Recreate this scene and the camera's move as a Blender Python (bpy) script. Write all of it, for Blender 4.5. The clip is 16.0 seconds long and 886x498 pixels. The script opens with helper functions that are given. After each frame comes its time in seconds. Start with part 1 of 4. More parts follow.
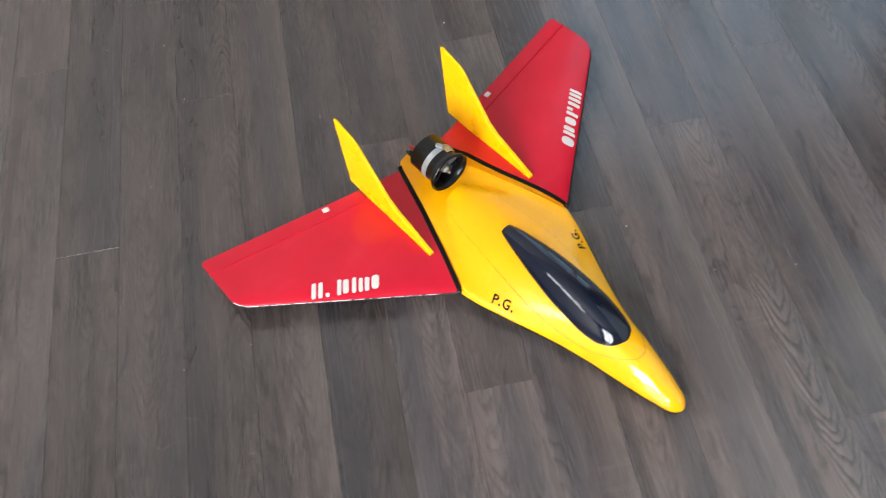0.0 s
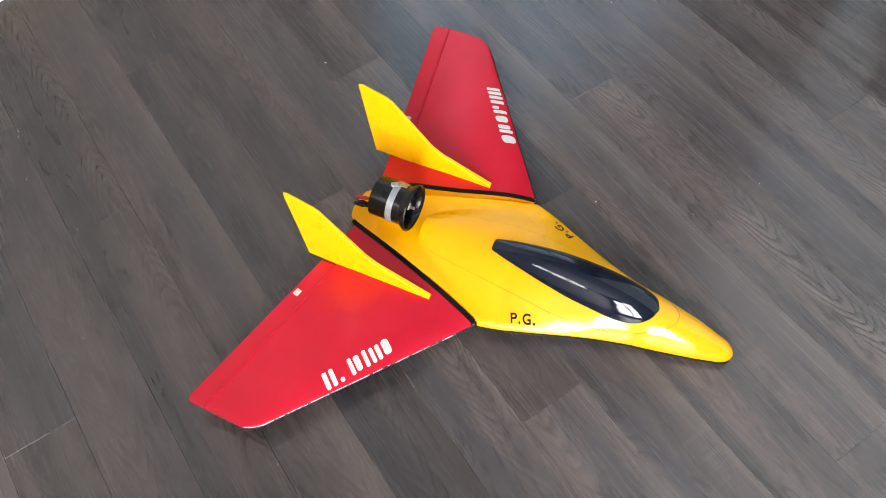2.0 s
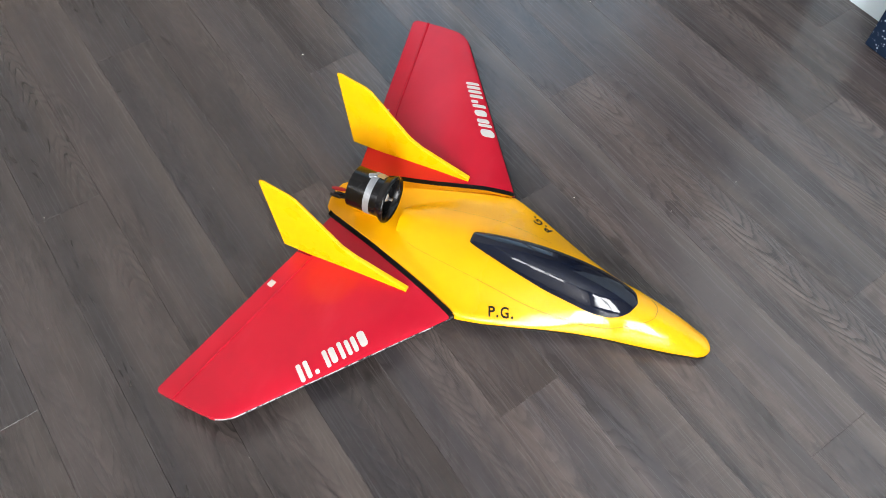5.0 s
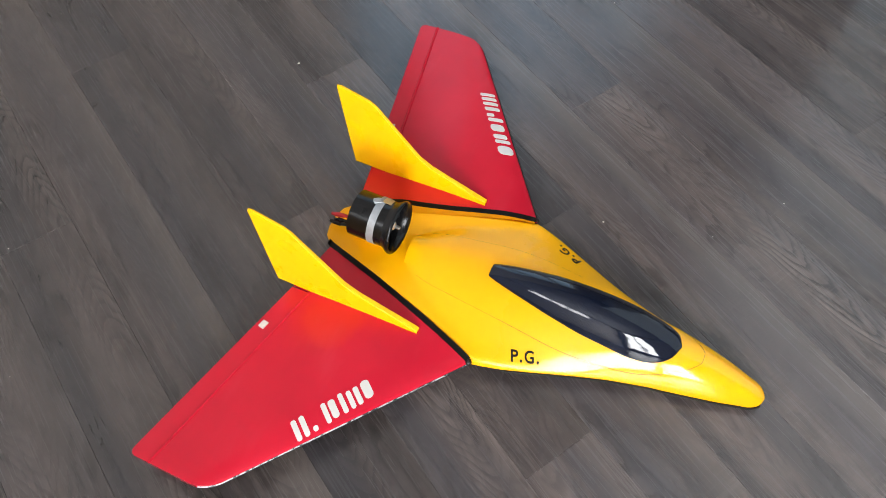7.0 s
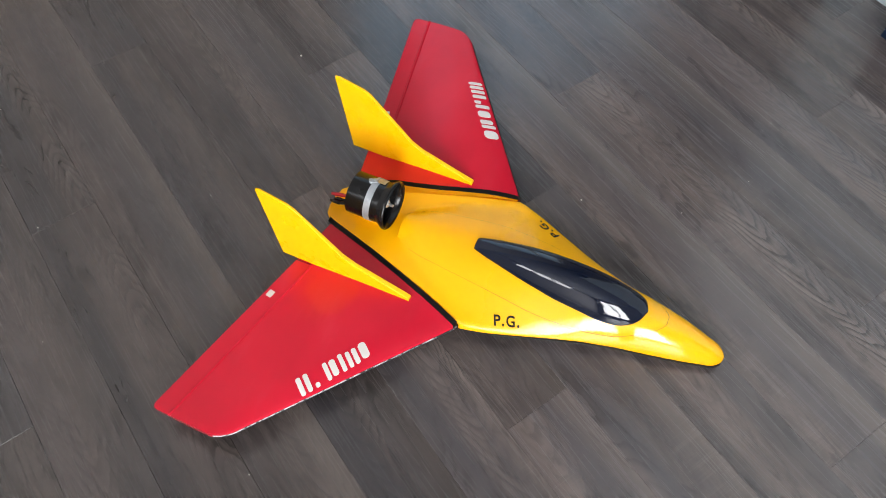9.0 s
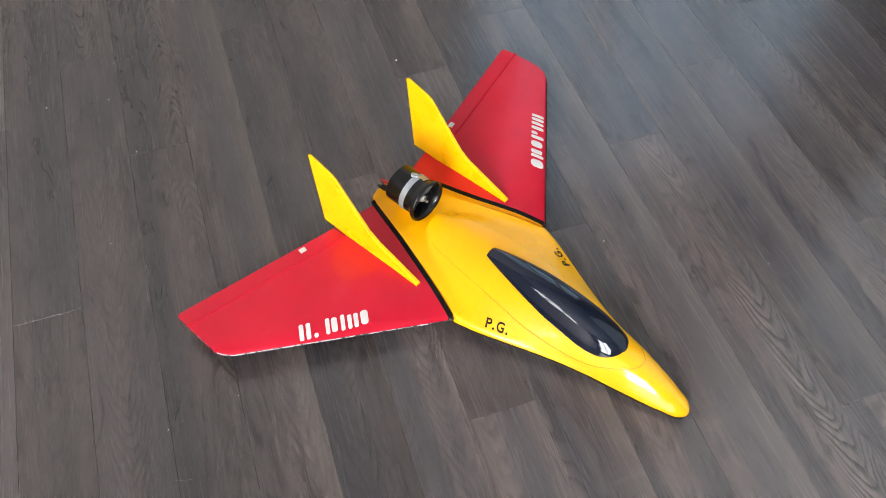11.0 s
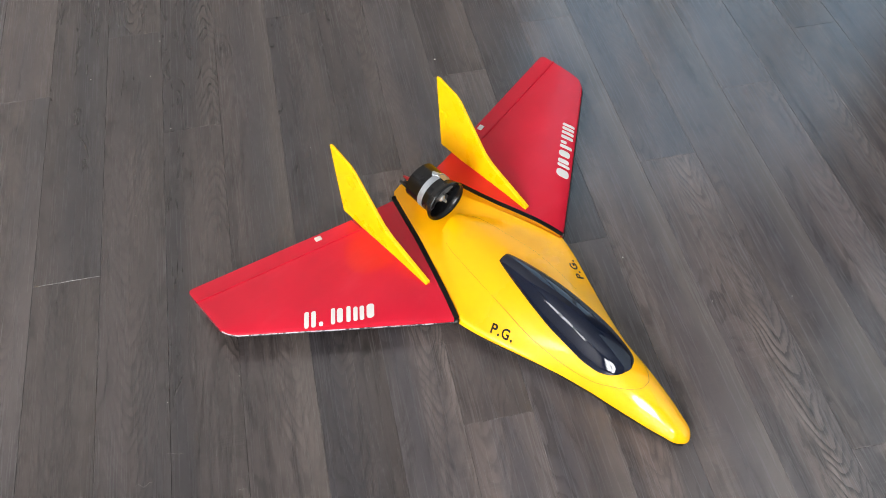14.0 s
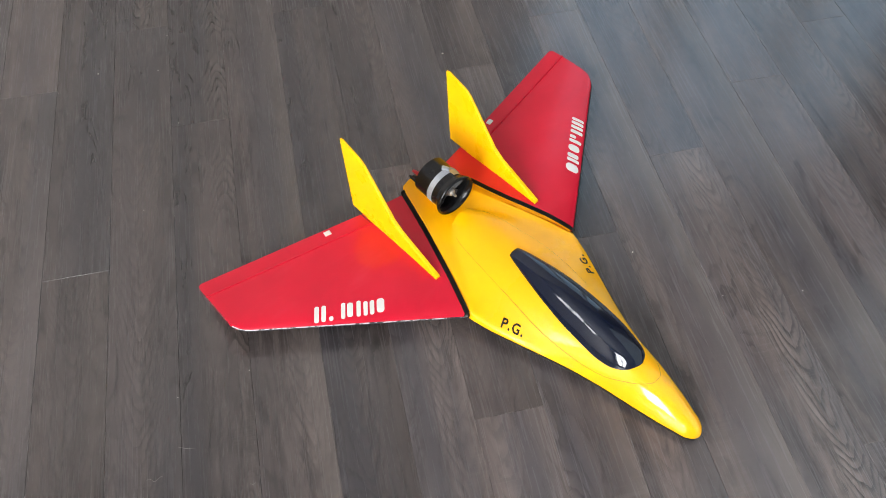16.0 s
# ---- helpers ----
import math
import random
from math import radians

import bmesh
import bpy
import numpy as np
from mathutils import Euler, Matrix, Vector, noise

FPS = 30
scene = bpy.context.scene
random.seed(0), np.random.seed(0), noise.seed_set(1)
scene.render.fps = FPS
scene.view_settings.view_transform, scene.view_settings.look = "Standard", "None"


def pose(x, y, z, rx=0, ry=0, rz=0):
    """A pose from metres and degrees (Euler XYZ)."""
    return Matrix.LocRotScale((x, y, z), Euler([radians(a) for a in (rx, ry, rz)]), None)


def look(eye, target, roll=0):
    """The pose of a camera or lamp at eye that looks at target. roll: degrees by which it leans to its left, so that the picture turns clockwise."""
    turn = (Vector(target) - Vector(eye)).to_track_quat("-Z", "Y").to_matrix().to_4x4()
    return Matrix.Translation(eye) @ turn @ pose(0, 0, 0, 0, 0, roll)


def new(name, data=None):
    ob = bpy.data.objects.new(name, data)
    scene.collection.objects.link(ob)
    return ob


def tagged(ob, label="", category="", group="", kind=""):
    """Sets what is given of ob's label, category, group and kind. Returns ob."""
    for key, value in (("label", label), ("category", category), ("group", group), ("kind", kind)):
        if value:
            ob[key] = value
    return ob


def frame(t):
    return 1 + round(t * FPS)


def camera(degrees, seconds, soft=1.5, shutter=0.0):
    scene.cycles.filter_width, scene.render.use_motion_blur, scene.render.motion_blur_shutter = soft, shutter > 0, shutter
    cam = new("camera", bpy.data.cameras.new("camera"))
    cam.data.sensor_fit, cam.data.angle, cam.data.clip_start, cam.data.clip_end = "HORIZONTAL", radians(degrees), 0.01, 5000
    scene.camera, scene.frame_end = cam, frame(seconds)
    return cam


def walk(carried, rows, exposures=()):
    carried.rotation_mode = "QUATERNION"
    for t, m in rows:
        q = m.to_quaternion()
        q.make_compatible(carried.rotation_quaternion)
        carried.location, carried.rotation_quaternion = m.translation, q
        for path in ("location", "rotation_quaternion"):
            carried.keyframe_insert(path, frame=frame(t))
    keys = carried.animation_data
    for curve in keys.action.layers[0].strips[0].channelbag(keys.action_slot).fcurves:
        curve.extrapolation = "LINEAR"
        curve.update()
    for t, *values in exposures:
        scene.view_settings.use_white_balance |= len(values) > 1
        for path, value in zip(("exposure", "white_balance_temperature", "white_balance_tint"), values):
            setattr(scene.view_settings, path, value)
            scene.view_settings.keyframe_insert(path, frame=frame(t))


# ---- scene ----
cam = camera(58.6, 16.0, soft=0.6, shutter=0.3)
PATH = [
    (0, (0.387, 0.154, 1.233), (0.508, 1.15, -0.497), -4.8),
    (0.1, (0.387, 0.134, 1.222), (0.490, 1.154, -0.495), -7.4),
    (0.2, (0.362, 0.138, 1.218), (0.517, 1.146, -0.501), -6.9),
    (0.3, (0.352, 0.138, 1.211), (0.535, 1.152, -0.501), -7.2),
    (0.5, (0.316, 0.161, 1.201), (0.62, 1.131, -0.521), -4.0),
    (0.7, (0.321, 0.165, 1.204), (0.637, 1.156, -0.504), -5.0),
    (0.8, (0.319, 0.166, 1.197), (0.640, 1.159, -0.510), -5.8),
    (1, (0.298, 0.204, 1.182), (0.669, 1.149, -0.541), -5.5),
    (1.2, (0.285, 0.244, 1.194), (0.679, 1.159, -0.540), -8.3),
    (1.5, (0.211, 0.293, 1.187), (0.696, 1.194, -0.531), -7.1),
    (2, (0.171, 0.318, 1.177), (0.697, 1.193, -0.543), -3.8),
    (2.5, (0.156, 0.313, 1.174), (0.687, 1.163, -0.557), -3.4),
    (3, (0.148, 0.299, 1.175), (0.716, 1.175, -0.531), -2.9),
    (3.5, (0.14, 0.297, 1.18), (0.721, 1.17, -0.523), -1.0),
    (4, (0.139, 0.3, 1.181), (0.73, 1.17, -0.52), 0.2),
    (4.2, (0.142, 0.297, 1.178), (0.736, 1.174, -0.518), 0.2),
    (6.3, (0.183, 0.402, 1.054), (0.792, 1.202, -0.675), 1.0),
    (6.5, (0.195, 0.417, 1.041), (0.809, 1.275, -0.659), -0.6),
    (7, (0.201, 0.417, 1.041), (0.806, 1.278, -0.66), 0.1),
    (7.5, (0.2, 0.414, 1.042), (0.797, 1.272, -0.663), 0.1),
    (8, (0.198, 0.405, 1.05), (0.784, 1.263, -0.659), -0.4),
    (8.5, (0.194, 0.39, 1.062), (0.79, 1.262, -0.636), -0.3),
    (8.7, (0.194, 0.381, 1.090), (0.769, 1.225, -0.625), -0.8),
    (8.8, (0.188, 0.372, 1.104), (0.765, 1.203, -0.620), -0.4),
    (9, (0.179, 0.338, 1.127), (0.755, 1.189, -0.589), -1.1),
    (9.2, (0.168, 0.309, 1.156), (0.742, 1.205, -0.538), -2.1),
    (11.3, (0.29, 0.142, 1.193), (0.594, 1.217, -0.466), 0.8),
    (11.5, (0.31, 0.138, 1.187), (0.574, 1.221, -0.473), 0.7),
    (12, (0.336, 0.144, 1.185), (0.555, 1.233, -0.478), -0.6),
    (12.5, (0.342, 0.145, 1.183), (0.576, 1.231, -0.48), 0.2),
    (13, (0.335, 0.137, 1.181), (0.575, 1.235, -0.474), 0.4),
    (13.5, (0.324, 0.131, 1.181), (0.573, 1.238, -0.466), 0.9),
    (14, (0.32, 0.134, 1.181), (0.565, 1.239, -0.467), 0.3),
    (14.5, (0.311, 0.137, 1.181), (0.564, 1.233, -0.473), 1.0),
    (15, (0.309, 0.133, 1.18), (0.549, 1.232, -0.473), 0.4),
    (15.5, (0.304, 0.132, 1.179), (0.54, 1.228, -0.477), 0.2),
    (16, (0.305, 0.137, 1.177), (0.546, 1.235, -0.478), 0.2),
]
walk(cam, [(t, look(eye, target, roll)) for t, eye, target, roll in PATH], exposures=[(0, 0.14), (4.2, 0.13), (6.5, 0.07), (8, -0.06), (9.2, -0.05), (11.3, 0.13), (16, 0.13)])

# ---- world and lights ----
world = bpy.data.worlds.new("sky")
scene.world = world
world.use_nodes = True
wn = world.node_tree.nodes
wl = world.node_tree.links
sky = wn.new("ShaderNodeTexSky")
sky.sky_type = "NISHITA"
sky.sun_disc = False
sky.sun_elevation = radians(40)
sky.sun_rotation = radians(230)
wl.new(sky.outputs[0], wn["Background"].inputs[0])
wn["Background"].inputs[1].default_value = 0.1

ROOM_W, ROOM_E, ROOM_S, ROOM_N, ROOM_H = -2.6, 3.2, -2.33, 2.02, 3.6
STUB_X, STUB_Y = 1.615, 0.972


def window_light(name, eye, target, width, height, watts, colour):
    lamp = bpy.data.lights.new(name, "AREA")
    lamp.shape, lamp.size, lamp.size_y, lamp.energy, lamp.color = "RECTANGLE", width, height, watts, colour
    ob = new(name, lamp)
    ob.matrix_world = look(eye, target)
    return ob


WEST_WIN = (-1.28, 0.68, 2.42, 3.4)
SOUTH_WIN = (-2.27, -0.94, 0.33, 3.05)
NORTH_WIN = (0.98, 2.5, 0.2, 1.6)
window_light("daylight_west", (ROOM_W - 0.1, -0.3, 2.91), (0, -0.3, 2.91), 1.96, 0.98, 95, (0.98, 0.98, 1.0))
window_light("daylight_south", (-1.605, ROOM_S - 0.1, 1.69), (-1.605, 0, 1.69), 1.33, 2.72, 335, (0.97, 0.98, 1.0))
window_light("daylight_north", (1.74, ROOM_N + 0.1, 0.9), (1.74, 0, 0.9), 1.52, 1.4, 12, (0.58, 0.81, 1.0))

# ---- node helpers ----


def material(name, rough=0.5, metal=0.0, base=(0.5, 0.5, 0.5), coat=0.0, spec=0.5):
    m = bpy.data.materials.new(name)
    m.use_nodes = True
    b = m.node_tree.nodes["Principled BSDF"]
    b.inputs["Base Color"].default_value = (*base, 1)
    b.inputs["Roughness"].default_value = rough
    b.inputs["Metallic"].default_value = metal
    b.inputs["Coat Weight"].default_value = coat
    b.inputs["Coat Roughness"].default_value = 0.06
    b.inputs["Specular IOR Level"].default_value = spec
    return m, m.node_tree.nodes, m.node_tree.links, b


def coords(n, l, scale, which="Object", offset=None):
    tc = n.new("ShaderNodeTexCoord")
    mp = n.new("ShaderNodeMapping")
    mp.inputs["Scale"].default_value = scale
    l.new(tc.outputs[which], mp.inputs["Vector"])
    if offset:
        l.new(offset, mp.inputs["Location"])
    return mp.outputs[0]


def noise_tex(n, l, vec, scale=1.0, detail=4.0, rough=0.55, distort=0.0):
    t = n.new("ShaderNodeTexNoise")
    t.inputs["Scale"].default_value = scale
    t.inputs["Detail"].default_value = detail
    t.inputs["Roughness"].default_value = rough
    t.inputs["Distortion"].default_value = distort
    l.new(vec, t.inputs["Vector"])
    return t.outputs["Fac"]


def calc(n, l, op, a, b=0.0, c=None, clamp=False):
    t = n.new("ShaderNodeMath")
    t.operation = op
    t.use_clamp = clamp
    for k, v in enumerate((a, b, c)):
        if v is None:
            continue
        if isinstance(v, (int, float)):
            t.inputs[k].default_value = v
        else:
            l.new(v, t.inputs[k])
    return t.outputs[0]


def spread(n, l, fac, lo, hi, a=0.0, b=1.0):
    t = n.new("ShaderNodeMapRange")
    t.interpolation_type = "SMOOTHSTEP"
    for k, v in zip(("From Min", "From Max", "To Min", "To Max"), (lo, hi, a, b)):
        t.inputs[k].default_value = v
    l.new(fac, t.inputs["Value"])
    return t.outputs[0]


def blend(n, l, fac, a, b, mode="MIX"):
    t = n.new("ShaderNodeMix")
    t.data_type, t.blend_type = "RGBA", mode
    if isinstance(fac, (int, float)):
        t.inputs[0].default_value = fac
    else:
        l.new(fac, t.inputs[0])
    for k, v in ((6, a), (7, b)):
        if isinstance(v, tuple):
            t.inputs[k].default_value = (*v, 1)
        else:
            l.new(v, t.inputs[k])
    return t.outputs[2]


def bump(n, l, b, height, strength, distance, before=None):
    t = n.new("ShaderNodeBump")
    t.inputs["Strength"].default_value = strength
    t.inputs["Distance"].default_value = distance
    l.new(height, t.inputs["Height"])
    if before:
        l.new(before, t.inputs["Normal"])
    l.new(t.outputs[0], b.inputs["Normal"])
    return t.outputs[0]


# ---- materials ----


def painted(name, base, second, rough=0.28, coat=0.0, relief=0.02, scale=26.0, spec=0.4, satin=0.0):
    """Hand-painted foam: slight tone drift, orange peel and dull patches; satin: the roughness towards the tail."""
    m, n, l, b = material(name, rough, 0, base, coat, spec)
    v = coords(n, l, (1, 1, 1))
    big = noise_tex(n, l, v, scale * 0.35, 3)
    fine = noise_tex(n, l, v, scale * 22, 2)
    c = blend(n, l, spread(n, l, big, 0.35, 0.7), base, second)
    l.new(c, b.inputs["Base Color"])
    worn = spread(n, l, noise_tex(n, l, v, scale, 5), 0.3, 0.75, rough * 0.8, rough * 1.35)
    if satin:
        sep = n.new("ShaderNodeSeparateXYZ")
        l.new(v, sep.inputs[0])
        worn = calc(n, l, "ADD", worn, spread(n, l, sep.outputs[1], 0.14, 0.36, satin - rough, 0.0))
        l.new(spread(n, l, sep.outputs[1], 0.14, 0.36, spec * 0.45, spec), b.inputs["Specular IOR Level"])
    l.new(worn, b.inputs["Roughness"])
    soft = noise_tex(n, l, v, scale * 1.6, 2)
    first = n.new("ShaderNodeBump")
    first.inputs["Strength"].default_value, first.inputs["Distance"].default_value = 0.2, relief * 0.02
    l.new(soft, first.inputs["Height"])
    bump(n, l, b, fine, 0.15, relief * 0.0025, first.outputs[0])
    return m


YELLOW = painted("yellow_paint", (0.95, 0.445, 0.001), (0.92, 0.415, 0.001), 0.10, relief=0.08, spec=0.5, satin=0.30)
FIN_YELLOW = painted("fin_yellow_paint", (0.95, 0.50, 0.001), (0.94, 0.48, 0.001), 0.3, spec=0.25)
BLACK_TAPE = painted("black_tape", (0.006, 0.0055, 0.0055), (0.016, 0.013, 0.011), 0.4, spec=0.25)
BLACK_PLASTIC = painted("black_plastic", (0.004, 0.004, 0.0045), (0.006, 0.006, 0.0065), 0.22, spec=0.3)
BLADE_GREY = painted("blade_grey", (0.055, 0.055, 0.058), (0.075, 0.075, 0.08), 0.35)
WHITE_MARK = painted("white_vinyl", (0.62, 0.60, 0.57), (0.56, 0.54, 0.52), 0.4)
SEAM = painted("seam_shadow", (0.13, 0.085, 0.006), (0.18, 0.11, 0.006), 0.7)
INK = painted("black_ink", (0.01, 0.009, 0.008), (0.018, 0.014, 0.011), 0.6, spec=0.12)
WIRE_RED = painted("red_silicone", (0.42, 0.012, 0.018), (0.36, 0.01, 0.015), 0.45)
TAN_TAPE = painted("cream_tape", (0.78, 0.58, 0.30), (0.7, 0.48, 0.22), 0.35)


def red_paint():
    m, n, l, b = material("red_paint", 0.34, spec=0.29)
    v = coords(n, l, (1, 1, 1))
    big = noise_tex(n, l, v, 9, 3)
    c = blend(n, l, spread(n, l, big, 0.35, 0.7), (0.47, 0.0066, 0.023), (0.52, 0.0082, 0.026))
    # orange-tinted patches beside the fins
    tc = n.new("ShaderNodeTexCoord")
    sep = n.new("ShaderNodeSeparateXYZ")
    l.new(tc.outputs["Object"], sep.inputs[0])
    warp = calc(n, l, "MULTIPLY", calc(n, l, "SUBTRACT", noise_tex(n, l, v, 28, 3), 0.5), 0.03)

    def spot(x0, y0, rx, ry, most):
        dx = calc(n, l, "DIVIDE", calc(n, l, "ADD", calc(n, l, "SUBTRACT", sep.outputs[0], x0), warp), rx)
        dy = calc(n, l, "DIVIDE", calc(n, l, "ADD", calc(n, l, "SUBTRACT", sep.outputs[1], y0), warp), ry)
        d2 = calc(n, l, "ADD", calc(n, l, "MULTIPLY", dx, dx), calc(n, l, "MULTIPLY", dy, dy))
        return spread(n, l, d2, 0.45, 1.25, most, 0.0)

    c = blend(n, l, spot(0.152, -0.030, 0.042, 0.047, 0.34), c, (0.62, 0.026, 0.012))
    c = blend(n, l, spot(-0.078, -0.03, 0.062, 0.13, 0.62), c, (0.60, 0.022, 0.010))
    # dull rubbed streaks
    rub = spread(n, l, noise_tex(n, l, coords(n, l, (5, 16, 4)), 1.5, 3, 0.5), 0.58, 0.8, 0.0, 0.16)
    c = blend(n, l, rub, c, (0.66, 0.05, 0.075))
    l.new(c, b.inputs["Base Color"])
    l.new(spread(n, l, noise_tex(n, l, v, 18, 5), 0.3, 0.75, 0.15, 0.25), b.inputs["Roughness"])
    bump(n, l, b, noise_tex(n, l, v, 34, 3), 0.08, 0.00025)
    return m


RED = red_paint()


def canopy_gloss():
    """Dark moulded plastic with faint lengthwise draw marks."""
    m, n, l, b = material("canopy_gloss", 0.07, spec=0.42)
    v = coords(n, l, (1, 1, 1))
    l.new(blend(n, l, noise_tex(n, l, v, 9, 3), (0.002, 0.004, 0.012), (0.0035, 0.007, 0.019)), b.inputs["Base Color"])
    l.new(spread(n, l, noise_tex(n, l, v, 40, 4), 0.35, 0.7, 0.03, 0.075), b.inputs["Roughness"])
    ribs = noise_tex(n, l, coords(n, l, (130, 9, 60)), 1.0, 2, 0.5, 0.4)
    first = n.new("ShaderNodeBump")
    first.inputs["Strength"].default_value, first.inputs["Distance"].default_value = 0.22, 0.0012
    l.new(ribs, first.inputs["Height"])
    bump(n, l, b, noise_tex(n, l, v, 260, 3), 0.12, 0.0003, first.outputs[0])
    return m


CANOPY = canopy_gloss()


def chipped_edge():
    """White foam showing through worn black edge tape."""
    m, n, l, b = material("chipped_edge", 0.45)
    v = coords(n, l, (1, 1, 1))
    chips = noise_tex(n, l, v, 95, 6, 0.7)
    tc = n.new("ShaderNodeTexCoord")
    sep = n.new("ShaderNodeSeparateXYZ")
    l.new(tc.outputs["Object"], sep.inputs[0])
    bias = spread(n, l, calc(n, l, "ABSOLUTE", sep.outputs[0]), 0.15, 0.36, -0.035, 0.03)
    line = calc(n, l, "ADD", calc(n, l, "MULTIPLY", calc(n, l, "MAXIMUM", calc(n, l, "SUBTRACT", calc(n, l, "ABSOLUTE", sep.outputs[0]), 0.12), 0.0), 0.045), 0.0335)
    under = spread(n, l, calc(n, l, "SUBTRACT", sep.outputs[2], line), 0.0006, 0.0015, -0.4, 0.0)
    chips = calc(n, l, "ADD", calc(n, l, "ADD", chips, bias), under)
    c = blend(n, l, spread(n, l, chips, 0.44, 0.53), (0.012, 0.012, 0.014), (0.48, 0.46, 0.48))
    l.new(c, b.inputs["Base Color"])
    bump(n, l, b, chips, 0.4, 0.001)
    return m


CHIPPED = chipped_edge()


def metal_tape():
    m, n, l, b = material("silver_tape", 0.4, 0.35, (0.55, 0.56, 0.57))
    v = coords(n, l, (1, 1, 1))
    w = noise_tex(n, l, v, 120, 4)
    l.new(blend(n, l, w, (0.24, 0.25, 0.27), (0.38, 0.40, 0.42)), b.inputs["Base Color"])
    bump(n, l, b, w, 0.4, 0.0015)
    return m


SILVER = metal_tape()
STEEL = material("spinner_steel", 0.38, 0.85, (0.55, 0.54, 0.53))[0]


def wood_floor():
    m, n, l, b = material("laminate", 0.33, spec=0.6)
    info = n.new("ShaderNodeObjectInfo")
    rnd = info.outputs["Random"]
    off = n.new("ShaderNodeCombineXYZ")
    l.new(calc(n, l, "MULTIPLY", rnd, 37.0), off.inputs[0])
    l.new(calc(n, l, "MULTIPLY", rnd, 91.0), off.inputs[1])
    l.new(calc(n, l, "MULTIPLY", rnd, 17.0), off.inputs[2])
    # cathedral figure: nested arches along a wandering heart line, fading in and out along the plank
    tc = n.new("ShaderNodeTexCoord")
    sep = n.new("ShaderNodeSeparateXYZ")
    l.new(tc.outputs["Object"], sep.inputs[0])
    drift = noise_tex(n, l, coords(n, l, (0.2, 4.5, 1), offset=off.outputs[0]), 1.0, 2, 0.5)
    own = n.new("ShaderNodeSeparateColor")
    l.new(info.outputs["Color"], own.inputs[0])
    flipped = calc(n, l, "GREATER_THAN", own.outputs[1], 0.5)
    heart = calc(n, l, "SUBTRACT", own.outputs[1], calc(n, l, "MULTIPLY", flipped, 0.5))
    heart = calc(n, l, "ADD", heart, calc(n, l, "MULTIPLY", calc(n, l, "SUBTRACT", drift, 0.5), 0.035))
    wig = noise_tex(n, l, coords(n, l, (70, 26, 1), offset=off.outputs[0]), 1.0, 4, 0.6)
    swell = noise_tex(n, l, coords(n, l, (16, 5, 1), offset=off.outputs[0]), 1.0, 2, 0.5)
    u = calc(n, l, "ADD", calc(n, l, "SUBTRACT", sep.outputs[0], heart), calc(n, l, "MULTIPLY", calc(n, l, "SUBTRACT", wig, 0.5), 0.006))
    bow = calc(n, l, "POWER", calc(n, l, "DIVIDE", calc(n, l, "ABSOLUTE", u), 0.015), 1.5)
    turn = calc(n, l, "SUBTRACT", calc(n, l, "MULTIPLY", flipped, 2.0), 1.0)
    phase = calc(n, l, "ADD", calc(n, l, "MULTIPLY", calc(n, l, "MULTIPLY", sep.outputs[1], turn), 30.0), bow)
    phase = calc(n, l, "ADD", phase, calc(n, l, "ADD", calc(n, l, "MULTIPLY", swell, 4.5), calc(n, l, "MULTIPLY", wig, 0.9)))
    rings = calc(n, l, "FRACT", phase)
    line = calc(n, l, "MULTIPLY", spread(n, l, rings, 0.08, 0.62, 1.0, 0.0), spread(n, l, rings, 0.0, 0.08, 0.0, 1.0))
    run = spread(n, l, noise_tex(n, l, coords(n, l, (4.0, 3.2, 1), offset=off.outputs[0]), 1.0, 2), 0.36, 0.52, 0.25, 1.0)
    run = calc(n, l, "MULTIPLY", run, own.outputs[2])
    broad = calc(n, l, "MULTIPLY", swell, calc(n, l, "ADD", calc(n, l, "MULTIPLY", calc(n, l, "FRACT", calc(n, l, "MULTIPLY", rnd, 57.0)), 0.06), 0.03))
    band = spread(n, l, calc(n, l, "SUBTRACT", calc(n, l, "ABSOLUTE", u), broad), -0.008, 0.012, 1.0, 0.0)
    where = calc(n, l, "MULTIPLY", run, band)
    line = calc(n, l, "MULTIPLY", line, where)
    mottle = noise_tex(n, l, coords(n, l, (60, 22, 1), offset=off.outputs[0]), 1.0, 5, 0.65, 0.5)
    fibre = noise_tex(n, l, coords(n, l, (260, 6, 1), offset=off.outputs[0]), 1.0, 5, 0.6, 0.15)
    fine = noise_tex(n, l, coords(n, l, (620, 22, 1), offset=off.outputs[0]), 1.0, 3, 0.6)
    mid = noise_tex(n, l, coords(n, l, (95, 2.6, 1), offset=off.outputs[0]), 1.0, 4, 0.6, 0.3)
    streak = noise_tex(n, l, coords(n, l, (30, 0.5, 1), offset=off.outputs[0]), 1.0, 3, 0.55, 0.3)
    cloud = noise_tex(n, l, coords(n, l, (6, 1.5, 1), offset=off.outputs[0]), 1.0, 4)
    saw = noise_tex(n, l, coords(n, l, (14, 420, 1), offset=off.outputs[0]), 1.0, 2)
    patch = spread(n, l, noise_tex(n, l, coords(n, l, (6, 3, 1), offset=off.outputs[0]), 1.3, 2), 0.5, 0.66)
    c = blend(n, l, spread(n, l, streak, 0.3, 0.7), (0.032, 0.028, 0.027), (0.084, 0.071, 0.062))
    c = blend(n, l, calc(n, l, "MULTIPLY", where, 0.75), c, (0.128, 0.108, 0.094))
    c = blend(n, l, spread(n, l, cloud, 0.38, 0.68, 0.0, 0.5), c, (0.088, 0.073, 0.063))
    c = blend(n, l, spread(n, l, mottle, 0.46, 0.62, 0.0, 0.5), c, (0.030, 0.0255, 0.023))
    c = blend(n, l, spread(n, l, mid, 0.46, 0.7, 0.0, 0.3), c, (0.027, 0.023, 0.021))
